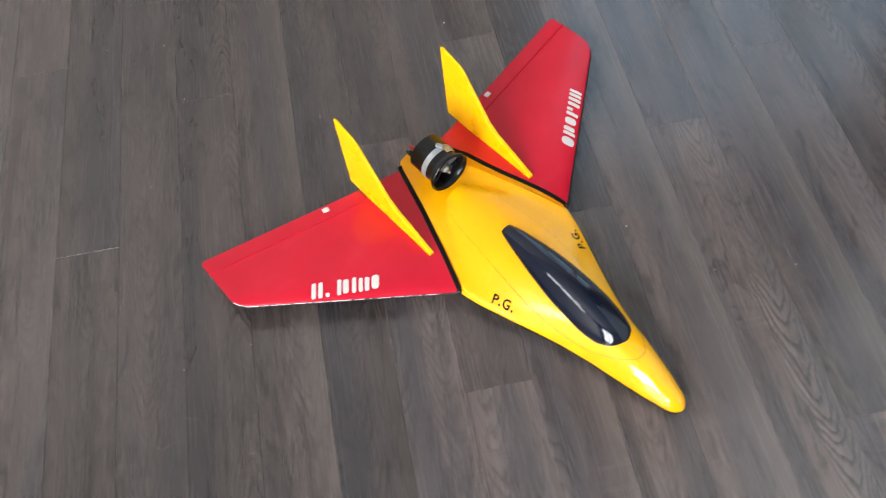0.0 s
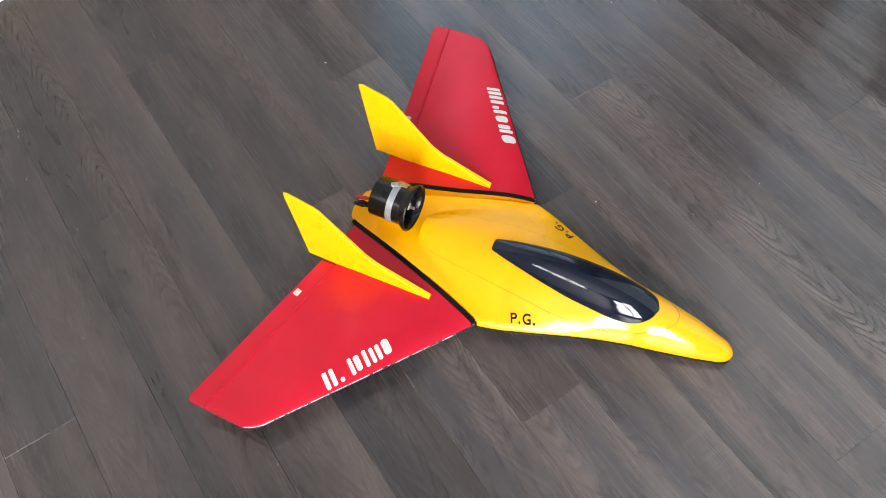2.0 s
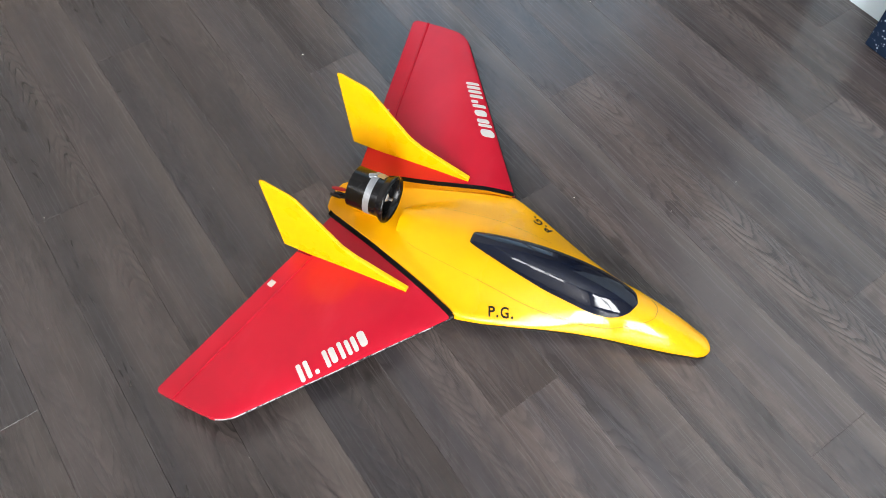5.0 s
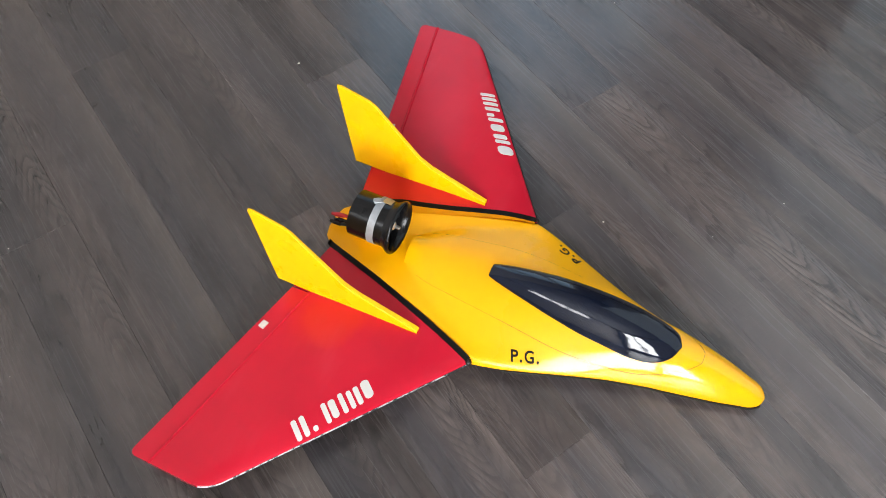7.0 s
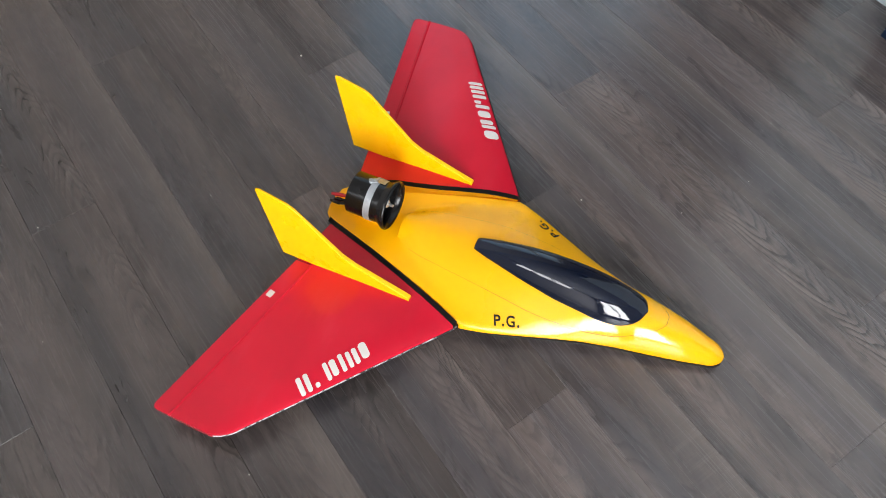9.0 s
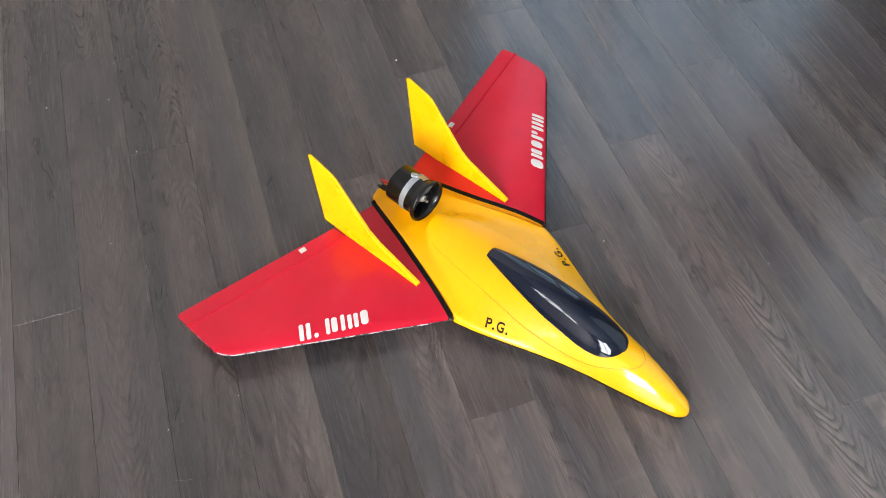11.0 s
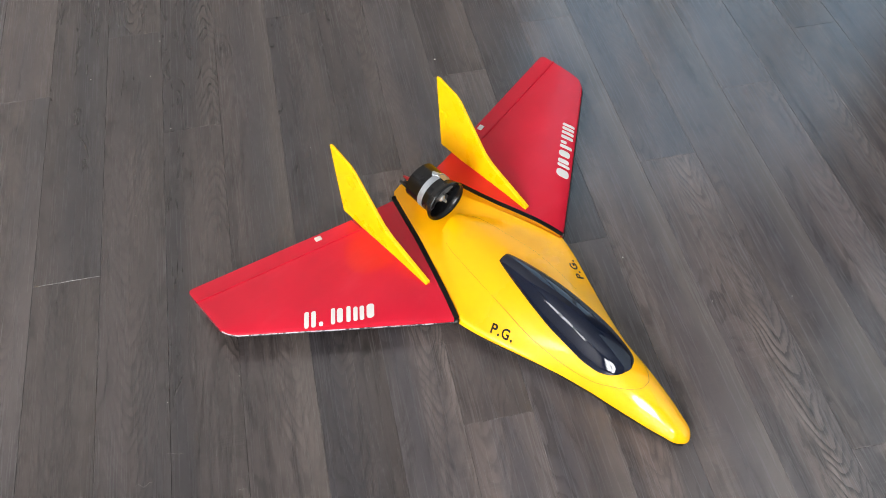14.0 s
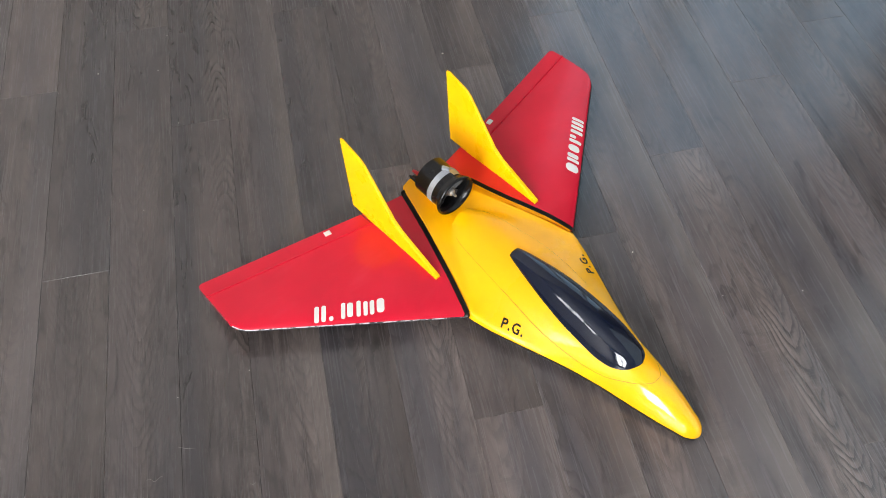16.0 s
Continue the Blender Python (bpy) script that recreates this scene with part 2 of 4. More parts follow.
    grain = calc(n, l, "ADD", calc(n, l, "MULTIPLY", run, 0.45), 0.5)
    c = blend(n, l, calc(n, l, "MULTIPLY", spread(n, l, fibre, 0.44, 0.66, 0.0, 0.58), grain), c, (0.020, 0.017, 0.015))
    c = blend(n, l, spread(n, l, fine, 0.5, 0.74, 0.0, 0.16), c, (0.135, 0.117, 0.103))
    c = blend(n, l, calc(n, l, "MULTIPLY", line, 0.82), c, (0.012, 0.011, 0.010))
    # loose growth rings: broken dark loops and tongues drawn out along the plank
    growth = noise_tex(n, l, coords(n, l, (13, 2.4, 1), offset=off.outputs[0]), 1.0, 1.5, 0.45, 0.6)
    loops = calc(n, l, "FRACT", calc(n, l, "ADD", calc(n, l, "MULTIPLY", growth, 15.0), calc(n, l, "MULTIPLY", wig, 1.1)))
    loops = calc(n, l, "MULTIPLY", spread(n, l, loops, 0.10, 0.55, 1.0, 0.0), spread(n, l, loops, 0.0, 0.10, 0.0, 1.0))
    broken = spread(n, l, noise_tex(n, l, coords(n, l, (34, 7, 1), offset=off.outputs[0]), 1.0, 3, 0.6), 0.40, 0.60, 0.05, 0.62)
    loops = calc(n, l, "MULTIPLY", loops, calc(n, l, "MULTIPLY", broken, calc(n, l, "SUBTRACT", 1.0, where)))
    c = blend(n, l, calc(n, l, "MULTIPLY", spread(n, l, saw, 0.5, 0.7, 0.0, 0.3), patch), c, (0.12, 0.11, 0.10))
    cool = spread(n, l, noise_tex(n, l, coords(n, l, (9, 0.9, 1), offset=off.outputs[0]), 1.0, 3), 0.5, 0.66, 0.0, 0.45)
    c = blend(n, l, cool, c, (0.046, 0.046, 0.050))
    # pale rubbed plank ends and edges
    ends = calc(n, l, "MULTIPLY", spread(n, l, sep.outputs[1], 0.0008, 0.0014, 0.17, 0.0), spread(n, l, noise_tex(n, l, coords(n, l, (40, 1, 1), offset=off.outputs[0]), 1.0, 3), 0.38, 0.55))
    sides = calc(n, l, "MULTIPLY", spread(n, l, sep.outputs[0], 0.0006, 0.0014, 0.2, 0.0), spread(n, l, noise_tex(n, l, coords(n, l, (1, 7, 1), offset=off.outputs[0]), 1.0, 4), 0.48, 0.6))
    # broad charcoal and olive-brown strips that run the length of a plank
    strip = noise_tex(n, l, coords(n, l, (10, 0.3, 1), offset=off.outputs[0]), 1.0, 2.0, 0.4)
    c = blend(n, l, spread(n, l, strip, 0.42, 0.60, 0.0, 0.52), c, (0.034, 0.033, 0.035))
    blush = noise_tex(n, l, coords(n, l, (7, 0.9, 1), offset=off.outputs[0]), 1.3, 2.0, 0.5)
    c = blend(n, l, spread(n, l, blush, 0.46, 0.62, 0.0, 0.22), c, (0.112, 0.090, 0.079))
    c = blend(n, l, loops, c, (0.014, 0.012, 0.011))
    soft = noise_tex(n, l, coords(n, l, (22, 1.2, 1), offset=off.outputs[0]), 1.0, 2.0, 0.5)
    rim = calc(n, l, "MULTIPLY", spread(n, l, calc(n, l, "ADD", sep.outputs[0], calc(n, l, "MULTIPLY", calc(n, l, "SUBTRACT", soft, 0.5), 0.05)), 0.060, 0.112), info.outputs["Alpha"])
    c = blend(n, l, calc(n, l, "MULTIPLY", rim, 0.34), c, (0.132, 0.115, 0.095))
    c = blend(n, l, calc(n, l, "MAXIMUM", ends, sides), c, (0.24, 0.22, 0.20))
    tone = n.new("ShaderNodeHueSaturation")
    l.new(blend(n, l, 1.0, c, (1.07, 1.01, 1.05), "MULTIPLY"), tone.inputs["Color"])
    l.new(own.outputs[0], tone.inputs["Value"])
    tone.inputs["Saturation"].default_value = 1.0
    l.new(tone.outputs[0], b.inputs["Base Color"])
    l.new(spread(n, l, fibre, 0.3, 0.8, 0.2, 0.34), b.inputs["Roughness"])
    h = calc(n, l, "ADD", calc(n, l, "MULTIPLY", fibre, 0.6), calc(n, l, "MULTIPLY", line, -0.6))
    bump(n, l, b, h, 0.25, 0.0005)
    return m


LAMINATE = wood_floor()


def plain(name, base, second, rough, scale=6.0, relief=0.002):
    m, n, l, b = material(name, rough, 0, base)
    v = coords(n, l, (1, 1, 1))
    l.new(blend(n, l, spread(n, l, noise_tex(n, l, v, scale, 5), 0.3, 0.7), base, second), b.inputs["Base Color"])
    bump(n, l, b, noise_tex(n, l, v, scale * 40, 3), 0.2, relief)
    return m


WALL = plain("wall_paint", (0.50, 0.47, 0.44), (0.45, 0.42, 0.40), 0.8)
CEIL = plain("ceiling_paint", (0.46, 0.46, 0.46), (0.42, 0.42, 0.42), 0.9)
WHITE_PAINT = plain("white_gloss_paint", (0.82, 0.83, 0.83), (0.78, 0.79, 0.79), 0.35)
COOL_WHITE = plain("cool_white_paint", (0.70, 0.80, 0.84), (0.66, 0.77, 0.81), 0.4)
BEIGE = plain("beige_skirting", (0.55, 0.46, 0.38), (0.48, 0.40, 0.33), 0.5)
UNDERLAY = plain("underlay", (0.016, 0.014, 0.013), (0.02, 0.018, 0.016), 0.9)
LINT = plain("lint_grey", (0.30, 0.28, 0.25), (0.24, 0.22, 0.20), 0.9)
CRUMB = plain("crumb_white", (0.8, 0.76, 0.68), (0.7, 0.66, 0.6), 0.8)


def speckled_cloth():
    m, n, l, b = material("navy_cloth", 0.9, spec=0.1)
    v = coords(n, l, (1, 1, 1))
    vor = n.new("ShaderNodeTexVoronoi")
    vor.inputs["Scale"].default_value = 120
    l.new(v, vor.inputs["Vector"])
    c = blend(n, l, noise_tex(n, l, v, 30, 4), (0.005, 0.012, 0.030), (0.012, 0.026, 0.056))
    speck = calc(n, l, "MULTIPLY", spread(n, l, vor.outputs["Distance"], 0.1, 0.3, 1.0, 0.0), spread(n, l, noise_tex(n, l, v, 30, 3), 0.42, 0.5))
    c = blend(n, l, speck, c, (0.55, 0.60, 0.66))
    l.new(c, b.inputs["Base Color"])
    bump(n, l, b, noise_tex(n, l, v, 900, 2), 0.3, 0.001)
    return m


NAVY = speckled_cloth()

# ---- mesh helpers ----


def mesh_object(name, bm, mat, smooth=False, angle=35):
    me = bpy.data.meshes.new(name)
    bmesh.ops.recalc_face_normals(bm, faces=bm.faces)
    if smooth:
        for f in bm.faces:
            f.smooth = True
        for e in bm.edges:
            if len(e.link_faces) == 2 and e.calc_face_angle(0) > radians(angle):
                e.smooth = False
    bm.to_mesh(me)
    bm.free()
    me.materials.append(mat)
    return new(name, me)


def part(name, bm, mat, parent, label="", smooth=False, angle=35):
    ob = mesh_object(name, bm, mat, smooth, angle)
    ob.parent = parent
    if label:
        tagged(ob, label)
    return ob


def box(x0, x1, y0, y1, z0, z1, bevel=0.0):
    bm = bmesh.new()
    bmesh.ops.create_cube(bm, size=1)
    for v in bm.verts:
        v.co = Vector(((x0 + x1) / 2 + v.co.x * (x1 - x0), (y0 + y1) / 2 + v.co.y * (y1 - y0), (z0 + z1) / 2 + v.co.z * (z1 - z0)))
    if bevel:
        bmesh.ops.bevel(bm, geom=bm.edges[:], offset=bevel, segments=2, affect="EDGES", profile=0.6)
    return bm


def structure(name, bm, mat, label, category):
    return tagged(mesh_object(name, bm, mat), label, category, kind="structure")


def interp(x, xs, ys):
    return float(np.interp(x, xs, ys))


def tube(points, radius, sides=8, closed=False):
    """A round tube along points."""
    bm = bmesh.new()
    pts = [Vector(p) for p in points]
    rings = []
    for i, p in enumerate(pts):
        a = pts[i - 1] if (i > 0 or closed) else p
        b = pts[(i + 1) % len(pts)] if (i < len(pts) - 1 or closed) else p
        t = (b - a).normalized()
        s = t.cross(Vector((0, 0, 1)))
        s = s.normalized() if s.length > 1e-4 else Vector((1, 0, 0))
        u = s.cross(t).normalized()
        rings.append([bm.verts.new(p + radius * (math.cos(2 * math.pi * k / sides) * s + math.sin(2 * math.pi * k / sides) * u)) for k in range(sides)])
    n = len(rings)
    for i in range(n if closed else n - 1):
        r, q = rings[i], rings[(i + 1) % n]
        for k in range(sides):
            bm.faces.new((r[k], r[(k + 1) % sides], q[(k + 1) % sides], q[k]))
    if not closed:
        bm.faces.new(rings[0])
        bm.faces.new(rings[-1])
    return bm


def lathe(profile, centre, sides=48, closed=True):
    """Turns (forward, radius) pairs round the fan's axis, which runs along y through centre."""
    bm = bmesh.new()
    cx, cy, cz = centre
    rings = [[bm.verts.new((cx + r * math.cos(2 * math.pi * k / sides), cy + f, cz + r * math.sin(2 * math.pi * k / sides))) for k in range(sides)] for f, r in profile]
    n = len(rings)
    for i in range(n if closed else n - 1):
        a, c = rings[i], rings[(i + 1) % n]
        for k in range(sides):
            bm.faces.new((a[k], a[(k + 1) % sides], c[(k + 1) % sides], c[k]))
    if not closed:
        for r in (rings[0], rings[-1]):
            if max(v.co.x for v in r) - cx > 1e-4:
                bm.faces.new(r)
    bmesh.ops.remove_doubles(bm, verts=bm.verts[:], dist=1e-6)
    return bm


# ---- room ----
T = 0.12


def wall_with_opening(name, axis, at, a0, a1, opening, label, mat):
    """A wall from a0 to a1 along the other axis; at is its inner face; the opening is (from, to, sill, head)."""
    bm = bmesh.new()
    spans = [(a0, a1, 0, ROOM_H)]
    if opening:
        o0, o1, s, h = opening
        spans = [(a0, o0, 0, ROOM_H), (o1, a1, 0, ROOM_H), (o0, o1, 0, s), (o0, o1, h, ROOM_H)]
    t0, t1 = (at, at + T) if at > 0 else (at - T, at)
    for p, q, z0, z1 in spans:
        if q - p < 1e-3 or z1 - z0 < 1e-3:
            continue
        b2 = box(t0, t1, p, q, z0, z1) if axis == "x" else box(p, q, t0, t1, z0, z1)
        me = bpy.data.meshes.new("tmp")
        b2.to_mesh(me)
        b2.free()
        bm.from_mesh(me)
        bpy.data.meshes.remove(me)
    return structure(name, bm, mat, label, "wall")


wall_with_opening("wall_west", "x", ROOM_W, ROOM_S - T, ROOM_N + T, WEST_WIN, "pale plain room wall with a high wide window", WALL)
wall_with_opening("wall_south", "y", ROOM_S, ROOM_W, ROOM_E, SOUTH_WIN, "pale plain room wall with a tall window", WALL)
wall_with_opening("wall_north", "y", ROOM_N, ROOM_W, ROOM_E, NORTH_WIN, "pale plain room wall above a light skirting", WALL)
wall_with_opening("wall_east", "x", ROOM_E, ROOM_S - T, ROOM_N + T, None, "pale plain room wall", WALL)
structure("wall_partition", box(STUB_X, STUB_X + 0.12, ROOM_S, STUB_Y, 0.0005, ROOM_H), COOL_WHITE, "white painted partition wall meeting the dark floor", "wall")
structure("ceiling", box(ROOM_W - T, ROOM_E + T, ROOM_S - T, ROOM_N + T, ROOM_H, ROOM_H + 0.1), CEIL, "dim grey painted ceiling", "ceiling")


def window(name, axis, at, opening, panes):
    """A white frame with mullions in a wall's opening."""
    o0, o1, s, h = opening
    top = tagged(new(name), "white framed window with mullions", "window", kind="structure")
    w = 0.05
    m = at + (0.05 if at > 0 else -0.05)

    def bar(nm, p, q, z0, z1):
        b = box(m - 0.03, m + 0.03, p, q, z0, z1, 0.004) if axis == "x" else box(p, q, m - 0.03, m + 0.03, z0, z1, 0.004)
        part(nm, b, WHITE_PAINT, top)

    bar("frame_bottom", o0, o1, s, s + w)
    bar("frame_top", o0, o1, h - w, h)
    bar("frame_side", o0, o0 + w, s + w, h - w)
    bar("frame_side", o1 - w, o1, s + w, h - w)
    for k in range(1, panes):
        c = o0 + (o1 - o0) * k / panes
        bar("mullion", c - 0.035, c + 0.035, s + w, h - w)


window("window_1", "x", ROOM_W, WEST_WIN, 3)
window("window_2", "y", ROOM_S, SOUTH_WIN, 2)
window("window_3", "y", ROOM_N, NORTH_WIN, 3)

skirt = box(ROOM_W, 0.95, ROOM_N - 0.016, ROOM_N - 0.001, 0.012, 0.09, 0.003)
structure("baseboard", skirt, BEIGE, "light beige wooden skirting board", "baseboard")
structure("trim", box(ROOM_W, 0.95, ROOM_N - 0.024, ROOM_N - 0.0165, 0.0005, 0.014, 0.002), WHITE_PAINT, "white quarter strip along the skirting", "trim")

# ---- floor ----
floor = structure("floor", box(ROOM_W - T, ROOM_E + T, ROOM_S - T, ROOM_N + T, -0.06, -0.006), UNDERLAY, "dark grey-brown wood-grain laminate plank floor", "floor")
PLANK = 1.215
SEAMS = [-0.225, -0.110, 0.005, 0.120, 0.237, 0.352, 0.457, 0.569, 0.685, 0.797, 0.918, 1.035, 1.158, 1.276, 1.39, 1.50, 1.612]
# plank tones with the room's light painted in: darker west, brighter east
LIT_TONES = [(0.70, 0.75), (0.82, 0.78), (0.74, 0.73), (0.98, 0.80), (0.84, 0.84), (1.46, 0.86), (1.47, 1.1), (1.54, 1.05), (1.42, 1.14), (1.54, 1.5), (1.56, 1.45), (1.72, 1.37), (1.5, 1.5), (1.62, 1.31), (1.28, 1.14), (1.43, 1.17)]
JOINTS = [0.997, 0.42, 1.323, 0.87, 1.63, 1.128, 0.59, 1.365, 0.889, 0.281, 1.048, 0.424, 1.204, 0.728, 1.35, 0.883]
# heart line across the plank (0.5 more where the arches point north), strength of the figure, pale edge
GRAIN = [(0.050, 0.4, 0.3), (0.050, 0.75, 0.2), (0.595, 0.85, 0.0), (0.088, 0.5, 0.9), (0.045, 0.7, 0.2), (0.080, 0.75, 0.1), (0.030, 0.5, 0.5), (0.060, 0.4, 0.6), (0.050, 0.4, 0.3), (0.040, 0.3, 0.9), (0.090, 1.05, 0.1), (0.040, 0.2, 0.9), (0.097, 1.05, 0.1), (0.090, 1.05, 0.3), (0.050, 0.5, 0.5), (0.050, 0.6, 0.3)]
columns = [(SEAMS[i], SEAMS[i + 1], JOINTS[i], LIT_TONES[i], GRAIN[i]) for i in range(len(JOINTS))]
tone_rng = random.Random(12)
x = SEAMS[0]
k = 0
x1 = SEAMS[-1]
while x1 < ROOM_E:
    columns.append((x1, x1 + 0.115, (k * 0.53 + 0.45) % PLANK, (tone_rng.uniform(0.88, 1.12), tone_rng.uniform(0.88, 1.12)), (tone_rng.uniform(0.03, 0.09), 0.7, tone_rng.uniform(0, 0.6))))
    x1 += 0.115
    k += 1
k = 0
while x > ROOM_W:
    columns.append((x - 0.115, x, 1.475 if k == 0 else (k * 0.437 + 0.2) % PLANK, (tone_rng.uniform(0.9, 1.08), tone_rng.uniform(0.9, 1.08)), (tone_rng.uniform(0.05, 0.09), 0.6, tone_rng.uniform(0, 0.6))))
    x -= 0.115
    k += 1


def plank_mesh(w, ln, bevel):
    bm = box(0, w, 0, ln, -0.006, 0)
    top = [e for e in bm.edges if e.verts[0].co.z > -0.001 and e.verts[1].co.z > -0.001]
    bmesh.ops.bevel(bm, geom=top, offset=bevel, segments=1, affect="EDGES")
    me = bpy.data.meshes.new("plank")
    bm.to_mesh(me)
    bm.free()
    me.materials.append(LAMINATE)
    return me


GAP = 0.00012
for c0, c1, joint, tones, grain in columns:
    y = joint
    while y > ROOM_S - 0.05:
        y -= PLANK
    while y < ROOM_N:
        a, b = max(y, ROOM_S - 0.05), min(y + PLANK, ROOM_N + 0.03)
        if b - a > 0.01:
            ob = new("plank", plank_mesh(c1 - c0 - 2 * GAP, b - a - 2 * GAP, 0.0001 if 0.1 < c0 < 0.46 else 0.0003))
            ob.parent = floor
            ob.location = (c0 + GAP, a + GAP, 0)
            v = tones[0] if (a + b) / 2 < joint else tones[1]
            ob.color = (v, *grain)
        y += PLANK

# ---- model airplane: local x across, y forward, z up ----
plane = tagged(new("model_airplane"), "yellow and red foam model jet with black canopy on the floor", "model airplane")
plane.matrix_world = pose(0.509, 0.965, 0, 0, 0, -149.97)

TAIL_F, NOSE_F = -0.116, 0.5535
EDGE_F = [-0.116, -0.112, -0.104, -0.095, -0.004, 0.093, 0.160, 0.172, 0.21, 0.26, 0.307, 0.35, 0.40, 0.45, 0.497, 0.525, 0.540, 0.549, 0.5535]
EDGE_W = [0.012, 0.027, 0.035, 0.039, 0.067, 0.100, 0.1235, 0.1270, 0.1165, 0.098, 0.080, 0.0650, 0.0510, 0.0405, 0.0300, 0.0220, 0.0155, 0.0090, 0.0015]
CROWN_F = [0.018, 0.06, 0.12, 0.149, 0.20, 0.26, 0.32, 0.38, 0.42, 0.45, 0.48, 0.51, 0.535, 0.549, 0.5535]
CROWN_Z = [0.062, 0.066, 0.0715, 0.074, 0.0755, 0.076, 0.0745, 0.0705, 0.068, 0.0642, 0.0575, 0.0480, 0.0370, 0.027, 0.0185]
HUMP_F = [0.018, 0.034, 0.06, 0.12, 0.17, 0.22, 0.30, 0.36, 0.42]
HUMP_W = [0.020, 0.034, 0.057, 0.094, 0.118, 0.110, 0.082, 0.0625, 0.0495]


ROOT, TIP = 0.045, 0.430


def le_f(lat):
    return 0.170 - (lat - 0.128) * 0.7525


def te_f(lat):
    return -0.0965 - (lat - 0.045) * 0.1975


def hinge_f(lat):
    return -0.0845 - (lat - 0.129) * 0.188


def wing_z(lat):
    return 0.0335 + 0.045 * max(0.0, lat - 0.12)


def wing_top(lat, f):
    c0, c1 = le_f(lat), te_f(lat)
    s = min(1.0, max(0.0, (c0 - f) / (c0 - c1)))
    th = interp(lat, [0.05, 0.13, 0.43], [0.021, 0.0185, 0.0095])
    return wing_z(lat) + th * (1.4845 * math.sqrt(s) - 0.63 * s - 1.758 * s * s + 1.4215 * s ** 3 - 0.5075 * s ** 4) * 1.25 + 0.0015


GRID = np.linspace(-0.20, 0.60, 1601)


def eased(xs, ys, reach=0.010):
    """The profile through the points, with its corners eased."""
    raw = np.interp(GRID, xs, ys)
    n = int(reach / (GRID[1] - GRID[0]))
    k = np.hanning(2 * n + 1)
    return np.convolve(np.pad(raw, n, mode="edge"), k / k.sum(), mode="valid")


EASED_W, EASED_Z, EASED_H = eased(EDGE_F, EDGE_W, 0.008), eased(CROWN_F, CROWN_Z, 0.016), eased(HUMP_F, HUMP_W, 0.02)


def half_width(f):
    if f > 0.525:
        u = (f - 0.525) / (NOSE_F - 0.525)
        return 0.0006 + (0.0214 - 0.2 * (f - 0.525)) * max(0.0, 1 - u ** 3) ** 0.6
    if f < -0.09 or f > 0.52:
        return interp(f, EDGE_F, EDGE_W)
    return interp(f, GRID, EASED_W)


def edge_height(f):
    return interp(f, [-0.116, 0.17, 0.32, 0.42, 0.50, 0.5535], [0.034, 0.030, 0.022, 0.0165, 0.0145, 0.0135])


def deck(lat, f):
    """The top of the body."""
    w = half_width(f)
    q = min(1.0, abs(lat) / w)
    e = edge_height(f)
    # beside the wings the deck meets the wing's top; ahead of them its edge is rounded
    rear = interp(f, [0.12, 0.16, 0.20, 0.25], [1, 0.85, 0.25, 0])
    shoulder = wing_top(w + 0.001, min(f, 0.160)) if rear > 0 else 0.0
    fade = interp(f, [-0.116, -0.10, 0.36, 0.43], [0.6, 1.0, 1.0, 0.0])
    strake = e + (0.013 * (1 - rear) + (shoulder - e) * rear) * (1 - q ** (6 + 30 * rear)) ** 0.5 * fade
    if f < 0.018:
        return strake
    crown = interp(f, GRID, EASED_Z)
    if f > 0.525:
        u = (f - 0.525) / (NOSE_F - 0.525)
        crown = 0.0155 + (interp(0.525, GRID, EASED_Z) - 0.0155 - 0.3 * (f - 0.525)) * max(0.0, 1 - u ** 3) ** 0.55
    wh = min(interp(f, GRID, EASED_H), w)
    g = min(1.0, abs(lat) / wh)
    dome = (1 - g ** 2.2) ** interp(f, [0.018, 0.06, 0.12, 0.20, 0.28, 0.35, 0.42], [0.62, 1.15, 1.9, 2.1, 1.75, 1.1, 0.58])
    ride = interp(f, [0.018, 0.34, 0.43], [0, 0, 1])
    low = strake * (1 - ride) + e * ride
    return max(strake, low + (crown - low) * dome)


def fuselage_mesh(upper):
    bm = bmesh.new()
    stations = sorted(set([TAIL_F, -0.114, -0.112, -0.108, -0.104, -0.095, 0.0178, 0.0182, 0.5255, 0.530, 0.5345, 0.539, 0.543, 0.5465, 0.5495, 0.5515, 0.5528, NOSE_F] + [round(-0.08 + 0.0105 * i, 4) for i in range(60) if -0.08 + 0.0105 * i < 0.523]))
    nt, nb = 44, 20
    rings = []
    for f in stations:
        w, e = half_width(f), edge_height(f)
        ring = []
        for i in range(nt + 1):
            lat = -w * math.cos(math.pi * i / nt)
            ring.append(bm.verts.new((lat, f, deck(lat, f))))
        wb = min(w, interp(f, [-0.116, 0.0, 0.35], [0.03, 0.055, 0.062]))
        lift = interp(f, [-0.116, -0.02, 0.47, 0.53, 0.5535], [0.014, 0.0, 0.0, 0.002, 0.0105])
        for i in range(1, nb):
            lat = w * math.cos(math.pi * i / nb)
            g = min(1.0, abs(lat) / wb)
            side = e - 0.008 * (1 - (abs(lat) / w) ** 4) ** 0.5 if w > wb + 1e-6 else e
            z = side - (side - lift) * (1 - g ** 5) ** 0.5
            ring.append(bm.verts.new((lat, f, z)))
        rings.append(ring)
    n = len(rings[0])
    keep = range(nt) if upper else range(nt, n)
    for a, c in zip(rings, rings[1:]):
        for k in keep:
            bm.faces.new((a[k], a[(k + 1) % n], c[(k + 1) % n], c[k]))
    for r in (rings[0], rings[-1]):
        bm.faces.new(r[:nt + 1] if upper else r[nt:] + r[:1])
    bmesh.ops.delete(bm, geom=[v for v in bm.verts if not v.link_faces], context="VERTS")
    return bm


